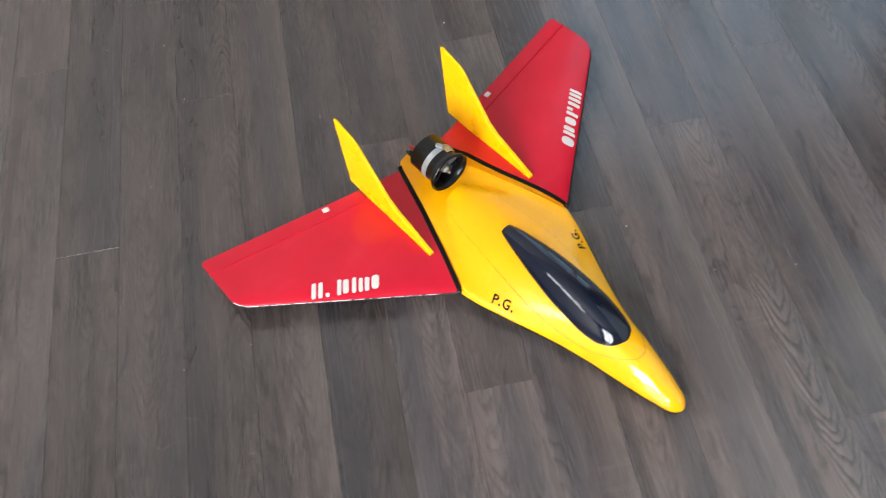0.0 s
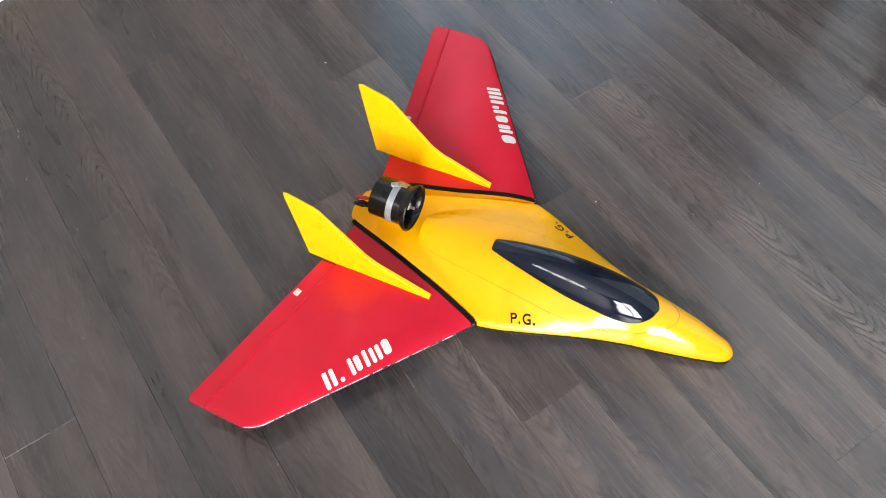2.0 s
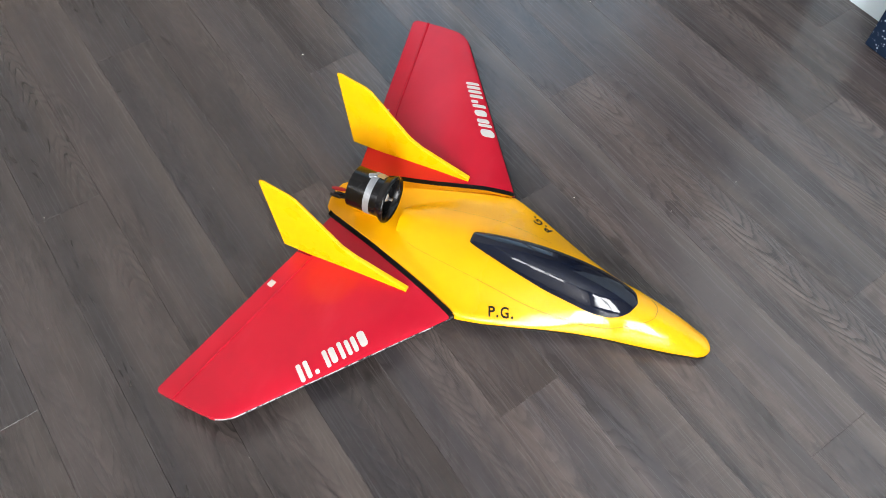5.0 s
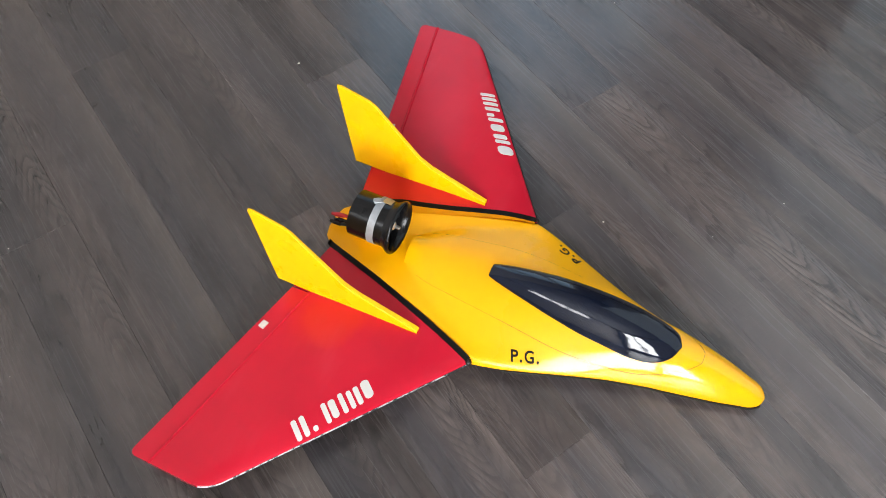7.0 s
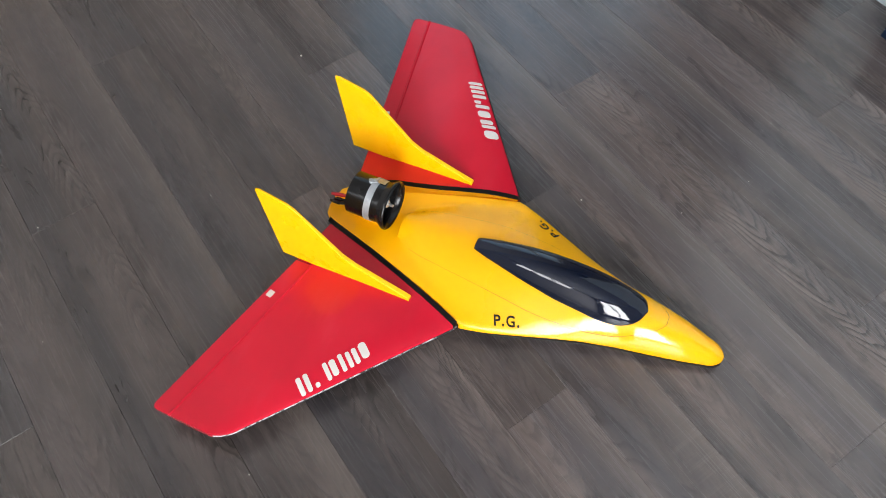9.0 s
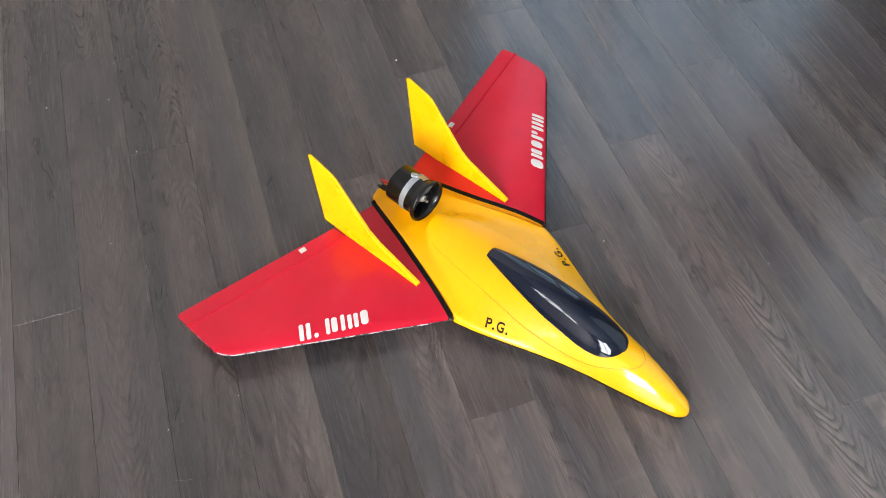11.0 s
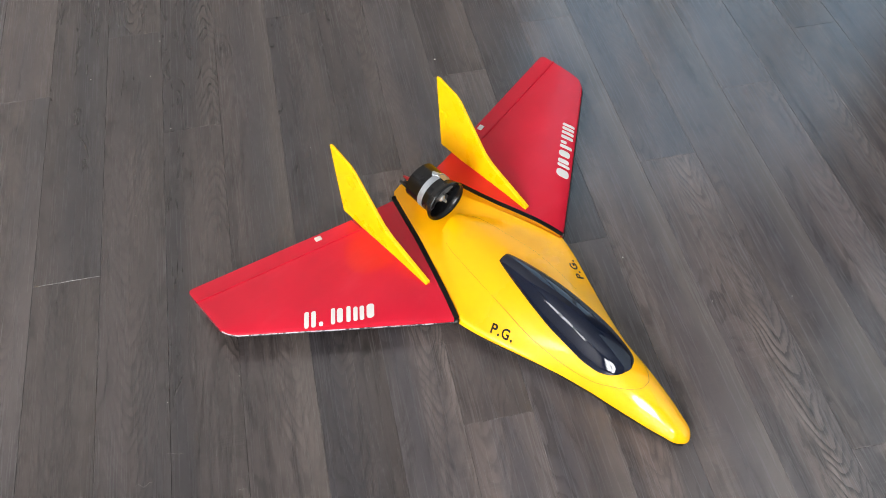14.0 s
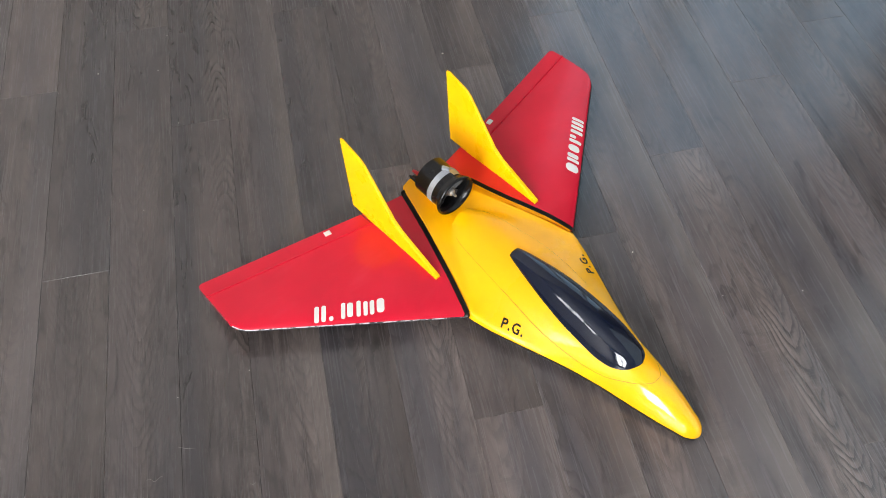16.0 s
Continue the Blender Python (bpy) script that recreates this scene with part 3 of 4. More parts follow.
fuselage = part("fuselage", fuselage_mesh(True), YELLOW, plane, "glossy yellow foam fuselage", smooth=True, angle=40)
part("belly", fuselage_mesh(False), BLACK_TAPE, plane, "black taped underside", smooth=True, angle=40)


for side in (-1, 1):
    run = [0.215 + (0.5505 - 0.215) * i / 70 for i in range(71)]
    bm = tube([(side * (half_width(f) + 0.0011), f, edge_height(f) - 0.0016) for f in run], 0.0017, 8)
    part("edge_strip", bm, BLACK_TAPE, plane, "thin black strip under the body edge", smooth=True)


def surface_line(pts, lift=0.0):
    out = []
    for j in range(len(pts) - 1):
        p0, p1, p2, p3 = (Vector(pts[min(max(j + d, 0), len(pts) - 1)]) for d in (-1, 0, 1, 2))
        for i in range(10):
            t = i / 10
            lat, fw = 0.5 * (2 * p1 + (p2 - p0) * t + (2 * p0 - 5 * p1 + 4 * p2 - p3) * t * t + (3 * p1 - p0 - 3 * p2 + p3) * t ** 3)
            out.append((lat, fw, deck(lat, fw) + lift))
    lat, fw = pts[-1]
    out.append((lat, fw, deck(lat, fw) + lift))
    return out


# hatch outline scored round the canopy
near = [(0.031, 0.024), (0.046, 0.06), (0.053, 0.10), (0.058, 0.14), (0.062, 0.18), (0.066, 0.26), (0.060, 0.33), (0.046, 0.390), (0.029, 0.432), (0.012, 0.453), (0.0, 0.456)]
far = [(-a, f) for a, f in reversed(near[7:-1])]
part("hatch_seam", tube(surface_line(near[4:] + far), 0.00036, 6), SEAM, plane, "thin scored hatch line")
beside = [(-0.030, 0.024), (-0.0354, 0.052), (-0.0404, 0.0825), (-0.0445, 0.113), (-0.049, 0.143), (-0.0524, 0.1735), (-0.0535, 0.212), (-0.0513, 0.266)]
part("hatch_seam", tube(surface_line(beside, -0.00014), 0.00022, 6), SEAM, plane, "faint hatch line beside the canopy")
part("hatch_seam", tube(surface_line(near[:5], -0.00016), 0.00024, 6), SEAM, plane, "faint rear end of the hatch line")


def smooth_profile(x, xs, ys):
    """A soft curve through the points."""
    i = min(max(int(np.searchsorted(xs, x)) - 1, 0), len(xs) - 2)

    def slope(j):
        if j in (0, len(xs) - 1):
            a, b = (0, 1) if j == 0 else (-2, -1)
            return (ys[b] - ys[a]) / (xs[b] - xs[a])
        d0, d1 = (ys[j] - ys[j - 1]) / (xs[j] - xs[j - 1]), (ys[j + 1] - ys[j]) / (xs[j + 1] - xs[j])
        return 0.0 if d0 * d1 <= 0 else 2 * d0 * d1 / (d0 + d1)

    h = xs[i + 1] - xs[i]
    t = (x - xs[i]) / h
    return (2 * t ** 3 - 3 * t * t + 1) * ys[i] + (t ** 3 - 2 * t * t + t) * h * slope(i) + (3 * t * t - 2 * t ** 3) * ys[i + 1] + (t ** 3 - t * t) * h * slope(i + 1)


def canopy_mesh():
    bm = bmesh.new()
    cf = [0.1455, 0.15, 0.19, 0.25, 0.30, 0.35, 0.385, 0.405, 0.418, 0.424]
    cw = [0.0105, 0.0125, 0.0225, 0.0335, 0.0385, 0.0395, 0.0355, 0.0285, 0.0175, 0.003]
    rise = [0.0035, 0.0055, 0.0135, 0.0195, 0.0210, 0.0190, 0.0145, 0.0095, 0.0050, 0.0008]
    st = [0.1455 + (0.424 - 0.1455) * (1 - math.cos(math.pi * i / 40)) / 2 for i in range(41)]
    rows = []
    m = 24
    for f in st:
        w, h = smooth_profile(f, cf, cw), smooth_profile(f, cf, rise)
        row = []
        for i in range(m + 1):
            lat = -w * math.cos(math.pi * i / m)
            q = abs(lat) / w
            row.append(bm.verts.new((lat, f, deck(lat, f) - 0.0015 + (h + 0.0015) * max(0.0, 1 - q ** 2.0) ** 0.72 + 0.0012)))
        rows.append(row)
    low = [[bm.verts.new((v.co.x, v.co.y, v.co.z - 0.006)) for v in (r[0], r[-1])] for r in rows]
    for i in range(len(rows) - 1):
        a, c = rows[i], rows[i + 1]
        for k in range(m):
            bm.faces.new((a[k], a[k + 1], c[k + 1], c[k]))
        bm.faces.new((a[0], c[0], low[i + 1][0], low[i][0]))
        bm.faces.new((a[-1], c[-1], low[i + 1][1], low[i][1]))
    bm.faces.new(rows[0] + low[0][::-1])
    return bm


part("canopy", canopy_mesh(), CANOPY, plane, "glossy black moulded canopy", smooth=True, angle=60)

# wings ------------------------------------------------------------
def wing_bottom(lat, f):
    c0, c1 = le_f(lat), te_f(lat)
    s = min(1.0, max(0.0, (c0 - f) / (c0 - c1)))
    return wing_z(lat) - 0.0085 * math.sqrt(s) * (1 - s) * 2.0 - 0.0008


def wing_panel(side, lats, f_front, f_back, rows=22):
    """A closed slice of wing between two lines along the span."""
    bm = bmesh.new()
    tops, bots = [], []
    for lat in lats:
        a, b = f_front(lat), f_back(lat)
        tr, br = [], []
        for i in range(rows + 1):
            s = i / rows
            s = s * s * (3 - 2 * s) * 0.5 + s * s * 0.5 if a > hinge_f(lat) + 0.004 else s
            f = a + (b - a) * s
            tr.append(bm.verts.new((side * lat, f, wing_top(lat, f))))
            br.append(bm.verts.new((side * lat, f, wing_bottom(lat, f))))
        tops.append(tr)
        bots.append(br)
    for i in range(len(lats) - 1):
        for k in range(rows):
            bm.faces.new((tops[i][k], tops[i][k + 1], tops[i + 1][k + 1], tops[i + 1][k]))
            bm.faces.new((bots[i][k], bots[i + 1][k], bots[i + 1][k + 1], bots[i][k + 1]))
        bm.faces.new((tops[i][0], tops[i + 1][0], bots[i + 1][0], bots[i][0]))
        bm.faces.new((tops[i][-1], bots[i][-1], bots[i + 1][-1], tops[i + 1][-1]))
    for i in (0, -1):
        bm.faces.new(tops[i] + bots[i][::-1])
    low = set(v for row in bots for v in row)
    for f in bm.faces:
        if all(v in low for v in f.verts):
            f.material_index = 1
    return bm


def tip_front(lat):
    """Leading edge with the rounded tip corner."""
    d = max(0.0, lat - (TIP - 0.020)) / 0.020
    return le_f(lat) - 0.020 * (1 - math.sqrt(max(0.0, 1 - min(1, d) ** 2)))


def root_front(lat):
    """Inboard of the root the wing ends at the body's side."""
    if lat > 0.1265:
        return tip_front(lat)
    return min(le_f(lat), interp(lat, [0.039, 0.067, 0.100, 0.1235, 0.1270], [-0.095, -0.004, 0.093, 0.160, 0.1705]) + 0.004)


def te_round(lat):
    """Trailing edge with a small rounded tip corner."""
    d = max(0.0, lat - (TIP - 0.010)) / 0.010
    return te_f(lat) + 0.010 * (1 - math.sqrt(max(0.0, 1 - min(1, d) ** 2)))


def hinge_or_te(lat):
    return hinge_f(lat) if lat > 0.1255 else te_f(lat)


for side in (-1, 1):
    lats = [ROOT + (0.1250 - ROOT) * i / 5 for i in range(6)] + [0.1256] + [0.1256 + (TIP - 0.1256) * (i / 22) for i in range(1, 20)] + [0.405, 0.412, 0.418, 0.423, 0.427, 0.429, TIP]
    lats = sorted(set(round(a, 5) for a in lats))
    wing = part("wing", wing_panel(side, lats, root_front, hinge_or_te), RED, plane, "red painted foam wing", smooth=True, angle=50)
    wing.data.materials.append(BLACK_TAPE)
    fl = [0.1275 + (TIP - 0.1275) * i / 16 for i in range(16)] + [0.414, 0.420, 0.424, 0.427, 0.429, TIP]
    elevon = part("elevon", wing_panel(side, fl, lambda a: hinge_f(a) - 0.0021, te_round, 4), RED, wing, "red hinged control flap", smooth=True, angle=30)
    elevon.data.materials.append(BLACK_TAPE)
    # raised hinge tape
    part("hinge_line", tube([(side * a, hinge_f(a) + 0.0004, wing_top(a, hinge_f(a)) + 0.0001) for a in fl], 0.0021, 8), RED, wing, smooth=True)
    # white pushrod plate on the flap
    c = (0.199, -0.1165)
    bm = box(side * c[0] - 0.0062, side * c[0] + 0.0062, c[1] - 0.005, c[1] + 0.005, 0, 0.0026, 0.0012)
    bmesh.ops.rotate(bm, verts=bm.verts[:], cent=(side * c[0], c[1], 0), matrix=Matrix.Rotation(-side * 0.19, 3, "Z"))
    for v in bm.verts:
        v.co.z += wing_top(abs(v.co.x), v.co.y) - 0.0004
    part("horn_plate", bm, WHITE_MARK, elevon, "small white plastic plate")
    # worn tape along the leading edge
    lead = [0.132 + (0.4285 - 0.132) * i / 60 for i in range(61)]
    bm = tube([(side * a, tip_front(a) - 0.0002, wing_z(a) + 0.0002) for a in lead], 0.0020, 10)
    part("edge_tape", bm, CHIPPED if side > 0 else BLACK_TAPE, wing, "black edge tape worn through to white foam" if side > 0 else "black edge tape", smooth=True)

def root_shift(side, f):
    """How far the root tape lies out on the wing; on one side the yellow laps over the root."""
    return 0.0 if side > 0 else interp(f, [-0.103, -0.07, -0.034, 0.0104, 0.0423, 0.1175, 0.155], [0.0, 0.010, 0.0125, 0.0080, 0.0054, 0.0040, 0.0010])


def lap_height(a, f):
    """The top of the painted root: level with the deck, then falling to the wing."""
    w = half_width(f)
    return max(wing_top(a, min(f, le_f(a) - 0.0002)), deck(w - 0.006, f) - 0.1 * max(0.0, a - w))


bm = bmesh.new()
prev = None
for i in range(51):
    f = -0.10 + 0.267 * i / 50
    w = half_width(f)
    row = []
    for a in (w - 0.006, w - 0.003, w, w + root_shift(-1, f) * 0.35, w + root_shift(-1, f) * 0.7, w + root_shift(-1, f) + 0.001):
        row.append(bm.verts.new((-a, f, lap_height(a, f) + 0.0006)))
    if prev:
        for p in range(5):
            bm.faces.new((prev[p], prev[p + 1], row[p + 1], row[p]))
    prev = row
bmesh.ops.solidify(bm, geom=bm.faces[:], thickness=0.0006)
part("painted_root", bm, YELLOW, plane, "yellow paint lapped over the wing root", smooth=True)

# black tape over the wing roots
for side in (-1, 1):
    bm = bmesh.new()
    prev = None
    for i in range(61):
        f = -0.103 + (0.1675 + 0.103) * i / 60
        w = half_width(f)
        row = []
        for d in (-0.0030, -0.0010, 0.0010, 0.0032, 0.0054):
            a = w + d * 1.06 + root_shift(side, f)
            z = max(wing_top(a, min(f, le_f(a) - 0.0002)), deck(min(a, w - 0.0008), f) if d < 0.001 else 0.0)
            if side < 0 and d < 0.003:
                z = max(z, lap_height(a, f))
            row.append(bm.verts.new((side * a, f, z + 0.0009)))
        if prev:
            for p in range(4):
                bm.faces.new((prev[p], prev[p + 1], row[p + 1], row[p]))
        prev = row
    bmesh.ops.solidify(bm, geom=bm.faces[:], thickness=0.0012)
    part("root_tape", bm, BLACK_TAPE, plane, "black tape over the wing root", smooth=True)

# folded tape ends round the front corners of the roots
for side in (-1, 1):
    bm = bmesh.new()
    bmesh.ops.create_icosphere(bm, subdivisions=2, radius=1.0)
    for v in bm.verts:
        r = 0.0050 if side > 0 else 0.0043
        v.co = Vector((side * 0.1285 + r * v.co.x, 0.1675 + r * v.co.y, 0.0365 + r * v.co.z)) + 0.0009 * noise.noise_vector(v.co * 2.5)
    part("tape_end", bm, BLACK_TAPE, plane, "folded end of the black root tape", smooth=True)

# twin fins --------------------------------------------------------
FIN = [(-0.138, 0.038), (-0.154, 0.199), (-0.147, 0.2005), (-0.103, 0.189), (-0.092, 0.182), (-0.024, 0.100), (-0.004, 0.087), (0.0865, 0.0525), (0.0865, 0.040), (-0.066, 0.034), (-0.070, 0.038)]
for side in (-1, 1):
    bm = bmesh.new()

    def thick(z, f):
        return interp(z, [0.03, 0.06, 0.20], [0.0054, 0.0040, 0.0021])

    a = [bm.verts.new((side * 0.1195 - thick(z, f), f, z)) for f, z in FIN]
    b = [bm.verts.new((side * 0.1195 + thick(z, f), f, z)) for f, z in FIN]
    bm.faces.new(a)
    bm.faces.new(b[::-1])
    n = len(FIN)
    for i in range(n):
        bm.faces.new((a[i], a[(i + 1) % n], b[(i + 1) % n], b[i]))
    bmesh.ops.recalc_face_normals(bm, faces=bm.faces)
    rim = [e for e in bm.edges if all(v.co.z > 0.041 for v in e.verts) and (all(v in a for v in e.verts) or all(v in b for v in e.verts))]
    bmesh.ops.bevel(bm, geom=rim, offset=0.0014, segments=3, affect="EDGES")
    part("fin", bm, FIN_YELLOW, plane, "upright yellow foam tail fin", smooth=True, angle=45)

# ducted fan -------------------------------------------------------
AX = (0.0, 0.006, 0.0870)
fan = part("duct", lathe([(-0.074, 0.031), (-0.074, 0.0345), (-0.016, 0.0345), (-0.016, 0.0318), (-0.05, 0.031)], AX), BLACK_PLASTIC, plane, "black plastic fan duct", smooth=True)
lip = [(-0.020, 0.0345), (-0.016, 0.0362), (-0.012, 0.0392), (-0.0085, 0.0408), (-0.0055, 0.0405), (-0.0042, 0.0388), (-0.0055, 0.0365), (-0.0095, 0.0340), (-0.016, 0.0322), (-0.020, 0.0318)]
part("intake_ring", lathe(lip, AX), BLACK_PLASTIC, fan, "flared black intake ring", smooth=True, angle=60)
part("strap", lathe([(-0.0425, 0.0346), (-0.0425, 0.0354), (-0.0315, 0.0354), (-0.0315, 0.0346)], AX), SILVER, fan, "silver tape strap", smooth=True)
part("motor", lathe([(-0.070, 0.0), (-0.070, 0.013), (-0.037, 0.0145), (-0.027, 0.0145), (-0.0255, 0.012)], AX, 32, False), BLACK_PLASTIC, fan, smooth=True)
part("hub", lathe([(-0.0265, 0.0118), (-0.023, 0.0112), (-0.0195, 0.0095), (-0.0175, 0.0062), (-0.0172, 0.0)], AX, 24, False), BLADE_GREY, fan, "dark fan hub", smooth=True)
part("shaft_nut", lathe([(-0.0176, 0.0068), (-0.015, 0.0066), (-0.0132, 0.0050), (-0.0125, 0.0026), (-0.0055, 0.0024), (-0.005, 0.0018), (-0.0048, 0.0)], AX, 12, False), STEEL, fan, "bright metal nut and shaft end", smooth=True, angle=25)
for i in range(5):
    a = 2 * math.pi * i / 5 + 0.3
    bm = bmesh.new()
    rows = []
    for j in range(6):
        r = 0.010 + 0.0208 * j / 5
        tw = 0.9 - 0.07 * j
        row = []
        for s in (-1, 1):
            for q in (-1, 1):
                da = q * 0.33 * (0.012 / r) ** 0.35
                row.append(bm.verts.new((AX[0] + r * math.cos(a + da), AX[1] - 0.0235 + q * 0.0045 * tw + s * 0.0006, AX[2] + r * math.sin(a + da))))
        rows.append(row)
    for p, q in zip(rows, rows[1:]):
        for u, v in ((0, 1), (1, 3), (3, 2), (2, 0)):
            bm.faces.new((p[u], p[v], q[v], q[u]))
    part("fan_blade", bm, BLADE_GREY, fan, smooth=True)
# saddle under the duct
bm = bmesh.new()
sad = []
for f in (-0.068, -0.022):
    row = []
    for i in range(13):
        t = math.pi * (1.36 + 0.28 * i / 12)
        row.append(bm.verts.new((0.0352 * math.cos(t), f, AX[2] + 0.0352 * math.sin(t))))
    row += [bm.verts.new((x2, f, 0.040)) for x2 in (0.016, -0.016)]
    sad.append(row)
for k in range(15):
    bm.faces.new((sad[0][k], sad[0][(k + 1) % 15], sad[1][(k + 1) % 15], sad[1][k]))
bm.faces.new(sad[0])
bm.faces.new(sad[1])
part("saddle", bm, YELLOW, plane, "yellow cradle under the fan")
# cream tape end on top of the duct, between the strap and the ring
bm = bmesh.new()
tp = [[bm.verts.new((0.0356 * math.cos(t), f, AX[2] + 0.0356 * math.sin(t))) for t in [math.pi - 0.80 - 0.08 * i for i in range(7)]] for f in (-0.0305, -0.0165)]
for k in range(6):
    bm.faces.new((tp[0][k], tp[0][k + 1], tp[1][k + 1], tp[1][k]))
bmesh.ops.solidify(bm, geom=bm.faces[:], thickness=0.0006)
part("duct_tape", bm, TAN_TAPE, fan, "cream tape end on the duct", smooth=True)
# strap buckle
bm = box(-0.0045, 0.0045, -0.0425, -0.0295, 0, 0.003, 0.0006)
bmesh.ops.subdivide_edges(bm, edges=[e for e in bm.edges if e.calc_length() > 0.003], cuts=4, use_grid_fill=True)
for v in bm.verts:
    v.co += 0.0016 * noise.noise_vector(v.co * 330)
bmesh.ops.rotate(bm, verts=bm.verts[:], cent=(0, -0.036, 0), matrix=Matrix.Rotation(0.5, 3, "Z"))
bmesh.ops.transform(bm, matrix=Matrix.Translation((0, 0, AX[2])) @ Matrix.Rotation(-0.25, 4, "Y") @ Matrix.Translation((0, 0, 0.0352)), verts=bm.verts[:])
part("strap_end", bm, SILVER, fan, "folded end of the silver tape")
# motor wires leave the duct in a flat bundle and end in shrink sleeves
for dx, rise, reach, mat in ((0.0085, -0.003, 0.115, BLACK_PLASTIC), (0.0025, -0.004, 0.111, BLACK_PLASTIC), (-0.0025, 0.0020, 0.117, WIRE_RED)):
    pts = [(dx * 0.6, -0.060, 0.066 + rise), (dx, -0.078, 0.060 + rise), (dx * 1.15, -0.096, 0.0535 + rise), (dx * 0.9, -reach, 0.0480 + rise)]
    wire = part("motor_wire", tube(pts, 0.0026, 8), mat, fan, smooth=True)
    part("shrink_sleeve", tube([pts[2], (dx * 1.05, -0.104, 0.0515 + rise), (dx * 0.96, -reach + 0.006, 0.0492 + rise)], 0.0035, 8), BLACK_PLASTIC if mat is not WIRE_RED else WIRE_RED, wire, smooth=True)


# markings ---------------------------------------------------------
def mark(bm, surf, parent, mat, name, lift=0.0007):
    """Lays a flat mesh on a surface and gives it a little thickness."""
    bmesh.ops.subdivide_edges(bm, edges=[e for e in bm.edges if e.calc_length() > 0.006], cuts=2)
    for v in bm.verts:
        v.co.z = surf(v.co.x, v.co.y) + lift
    ret = bmesh.ops.extrude_face_region(bm, geom=bm.faces[:])
    for v in [g for g in ret["geom"] if isinstance(g, bmesh.types.BMVert)]:
        v.co.z -= 0.0006
    return part(name, bm, mat, parent)


def pill(u0, u1, v0, v1, r):
    """A flat rounded bar in letter space."""
    pts = []
    for cx, cy, a0 in ((u1 - r, v1 - r, 0), (u0 + r, v1 - r, 90), (u0 + r, v0 + r, 180), (u1 - r, v0 + r, 270)):
        for i in range(5):
            a = radians(a0 + 22.5 * i)
            pts.append((cx + r * math.cos(a), cy + r * math.sin(a)))
    return pts


def bars(side, origin, along, up, letters):
    """White bars in place of lettering: each entry is (start, end, low, high) in shares of the line."""
    wing = [o for o in plane.children if o.name.startswith("wing")][0 if side < 0 else 1]
    for u0, u1, v0, v1 in letters:
        bm = bmesh.new()
        ln = math.hypot(*along)
        hh = math.hypot(*up)
        r = min((u1 - u0) * ln, (v1 - v0) * hh) * 0.42
        vs = []
        for a, b in pill(u0 * ln, u1 * ln, v0 * hh, v1 * hh, r):
            vs.append(bm.verts.new((origin[0] + along[0] * a / ln + up[0] * b / hh, origin[1] + along[1] * a / ln + up[1] * b / hh, 0)))
        bm.faces.new(vs)
        mark(bm, lambda x2, y2: wing_top(abs(x2), y2), wing, WHITE_MARK, "marking_bar")


bars(1, (0.327, 0.0165), (-0.098, 0.0605), (-0.0175, -0.0222), [(0.0, 0.065, 0, 1), (0.10, 0.165, 0, 1), (0.21, 0.27, 0.0, 0.26), (0.38, 0.44, 0, 1), (0.465, 0.55, 0.05, 0.95), (0.60, 0.66, 0, 1), (0.70, 0.76, 0, 0.9), (0.79, 0.855, 0, 0.9), (0.89, 1.0, 0.05, 0.95)])
bars(-1, (-0.2245, 0.0915), (-0.104, -0.079), (0.0085, -0.0235), [(0.0, 0.135, 0, 1), (0.18, 0.23, 0, 1), (0.25, 0.32, 0.1, 1), (0.37, 0.48, 0.1, 1), (0.53, 0.585, 0, 1), (0.61, 0.66, 0.5, 1), (0.71, 0.765, 0, 1), (0.80, 0.85, 0, 1), (0.88, 0.93, 0, 1), (0.955, 1.0, 0, 1)])


def glyph(char, origin, along, up, u0, u1, v1):
    """One printed letter, filling its share of the line."""
    cu = bpy.data.curves.new("letter", "FONT")
    cu.body, cu.size, cu.offset = char, 1.0, 0.018
    tmp = bpy.data.objects.new("letter", cu)
    scene.collection.objects.link(tmp)
    bpy.context.view_layer.update()
    me = bpy.data.meshes.new_from_object(tmp.evaluated_get(bpy.context.evaluated_depsgraph_get()))
    bm = bmesh.new()
    bm.from_mesh(me)
    xs, ys = [v.co.x for v in bm.verts], [v.co.y for v in bm.verts]
    for v in bm.verts:
        a = u0 + (u1 - u0) * (v.co.x - min(xs)) / (max(xs) - min(xs))
        b = v1 * (v.co.y - min(ys)) / (max(ys) - min(ys))
        v.co = Vector((origin[0] + along[0] * a + up[0] * b, origin[1] + along[1] * a + up[1] * b, 0))
    bpy.data.objects.remove(tmp)
    bpy.data.meshes.remove(me)
    bpy.data.curves.remove(cu)
    mark(bm, deck, fuselage, INK, "full_stop" if char == "." else "letter", 0.0007)


for origin, along, up in (((0.1035, 0.2205), (-0.0135, 0.037), (-0.0135, -0.0065)), ((-0.0895, 0.2545), (-0.0135, -0.0385), (0.0125, -0.0055))):
    for char, u0, u1, v1 in (("P", 0.0, 0.26, 1.0), (".", 0.31, 0.395, 0.24), ("G", 0.48, 0.81, 1.0), (".", 0.90, 0.985, 0.24)):
        glyph(char, origin, along, up, u0, u1, v1)

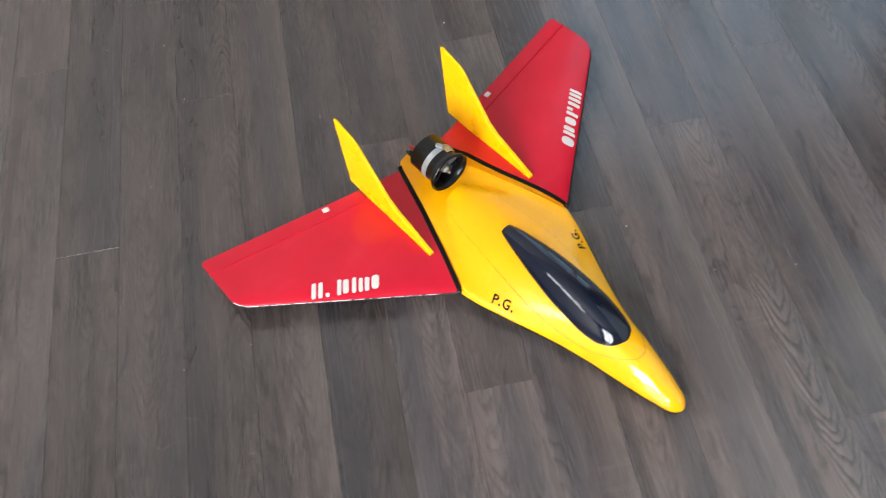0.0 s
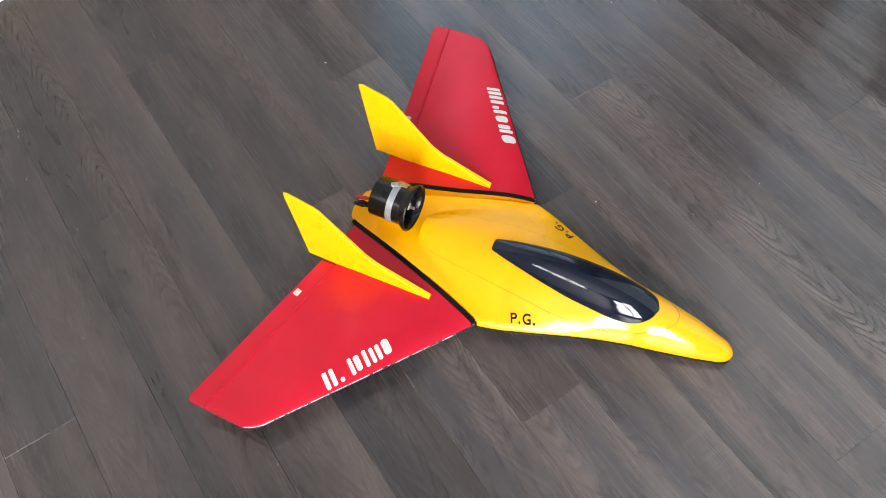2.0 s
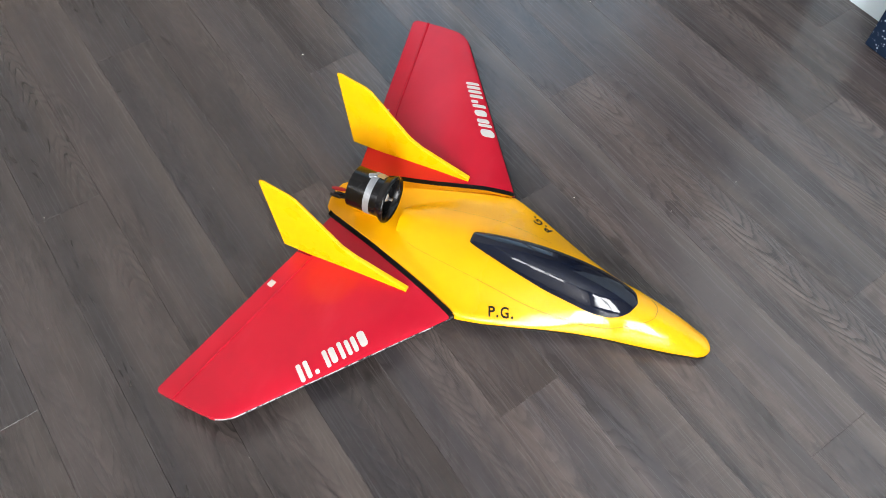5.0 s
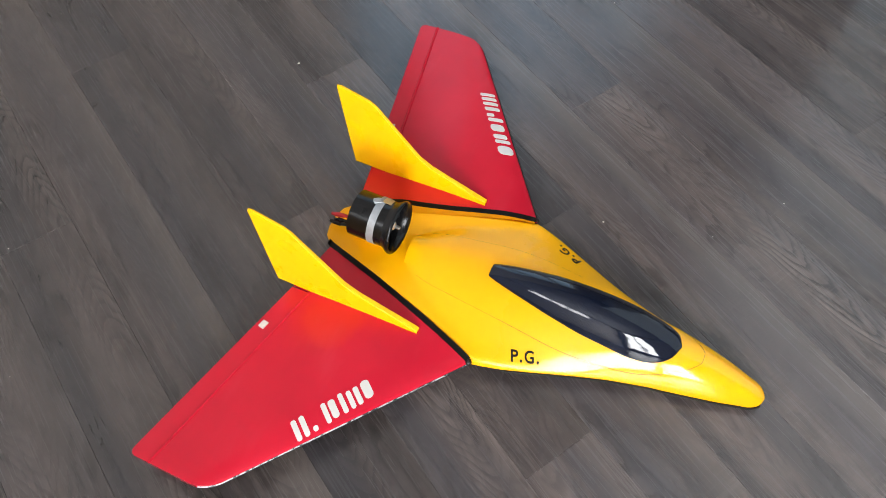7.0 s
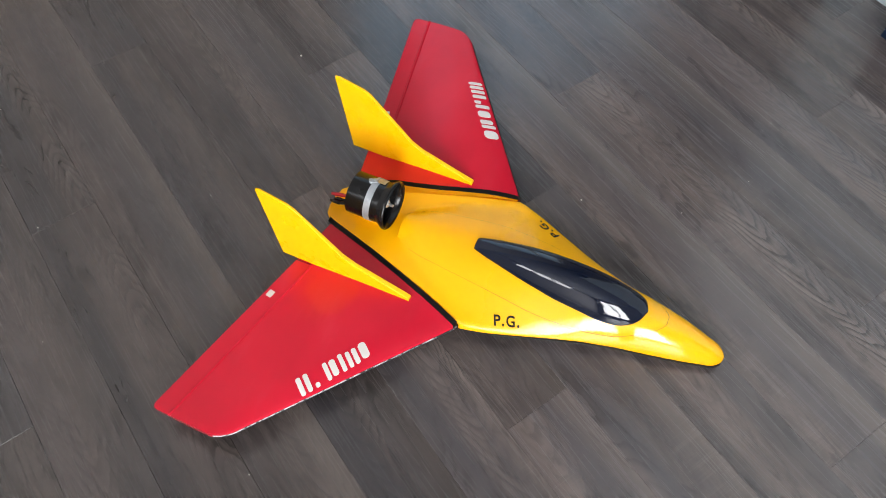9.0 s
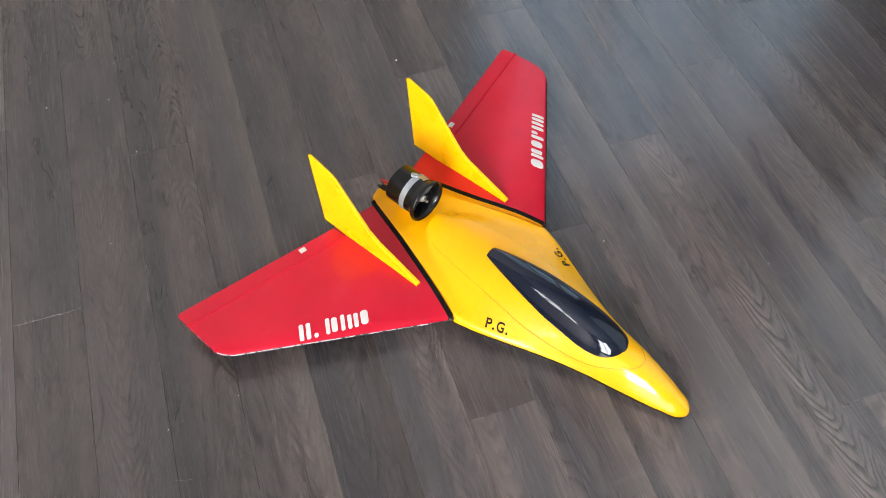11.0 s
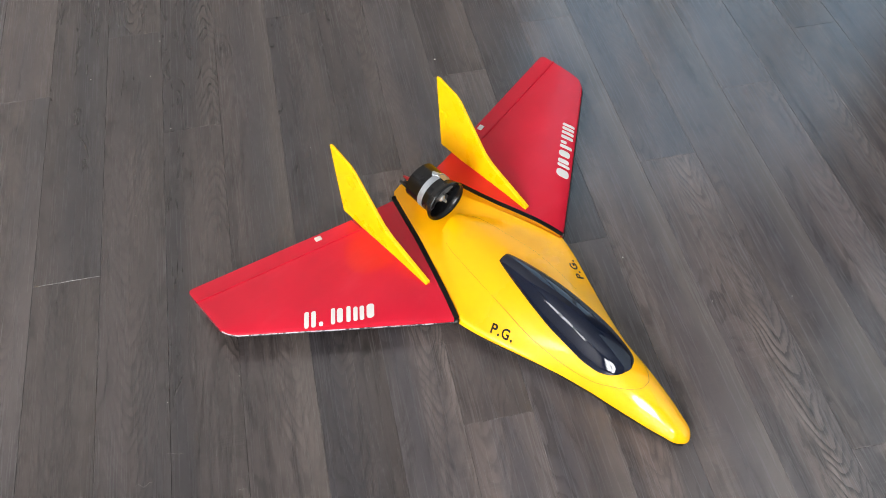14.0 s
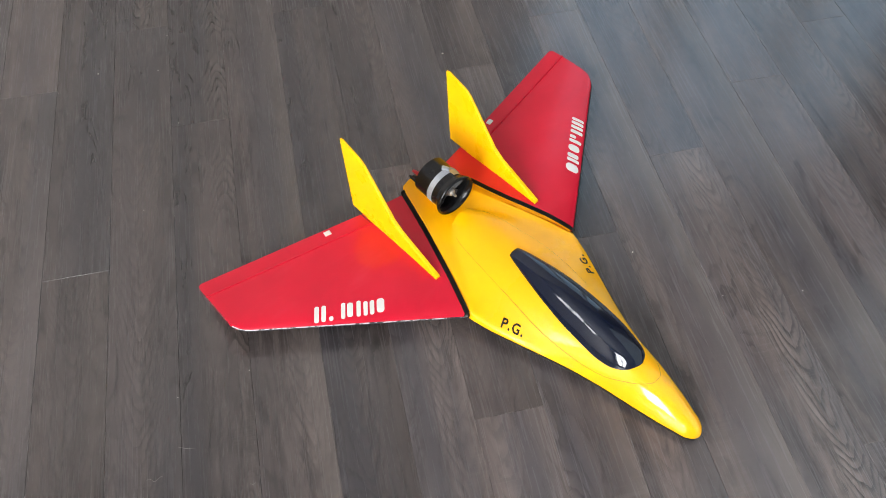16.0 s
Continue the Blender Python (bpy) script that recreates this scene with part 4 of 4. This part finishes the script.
# ---- fabric box ----
bm = box(-0.04, 0.04, -0.25, 0.25, 0.0, 0.14, 0.005)
bmesh.ops.subdivide_edges(bm, edges=[e for e in bm.edges if e.calc_length() > 0.05], cuts=6, use_grid_fill=True)
for v in bm.verts:
    v.co += 0.0022 * Vector((noise.noise(v.co * 14), noise.noise(v.co * 14 + Vector((5, 0, 0))), 0.0))
storage = tagged(mesh_object("storage_box", bm, NAVY, True, 50), "dark navy speckled fabric box beside the white wall", "storage box")
storage.matrix_world = pose(1.5705, 0.548, 0.001, 0, 0, -1.5)

# ---- lint and crumbs ----
rng = random.Random(4)


def crumb(x2, y2, size):
    bm = bmesh.new()
    bmesh.ops.create_icosphere(bm, subdivisions=1, radius=size)
    for v in bm.verts:
        v.co = Vector((v.co.x * rng.uniform(0.7, 1.4), v.co.y * rng.uniform(0.7, 1.4), v.co.z * 0.7)) + Vector((x2, y2, size * 0.65))
    tagged(mesh_object("crumb", bm, CRUMB), "tiny pale crumb lying on the floor", "crumb", "crumbs on the floor")


for x2, y2, size in ((0.584, 1.417, 0.0022), (0.808, 0.839, 0.0016), (0.02, 1.33, 0.0012), (-0.143, 1.509, 0.0014), (-0.019, 1.493, 0.001), (0.002, 1.602, 0.001), (0.42, 1.0, 0.0009), (1.07, 0.70, 0.001), (1.16, 1.21, 0.0012), (0.93, 0.72, 0.0008), (-0.05, 1.12, 0.0008), (0.29, 1.22, 0.0008), (0.117, 0.75, 0.0008), (0.002, 0.727, 0.0008)):
    crumb(x2, y2, size)
for x2, y2, span, turn, bend in ((-0.049, 0.599, 0.026, 0.0, 0.003), (0.0, 0.642, 0.026, -0.27, 0.0006), (0.103, 0.561, 0.010, 0.1, 0.0012), (0.66, 1.02, 0.012, 0.8, 0.001)):
    pts = [(x2 + span * i / 8 * math.cos(turn), y2 + span * i / 8 * math.sin(turn) + bend * math.sin(i * 1.1), 0.0007) for i in range(9)]
    tagged(mesh_object("lint_thread", tube(pts, 0.0002, 5), LINT), "short pale curled thread on the floor", "thread", "threads on the floor")
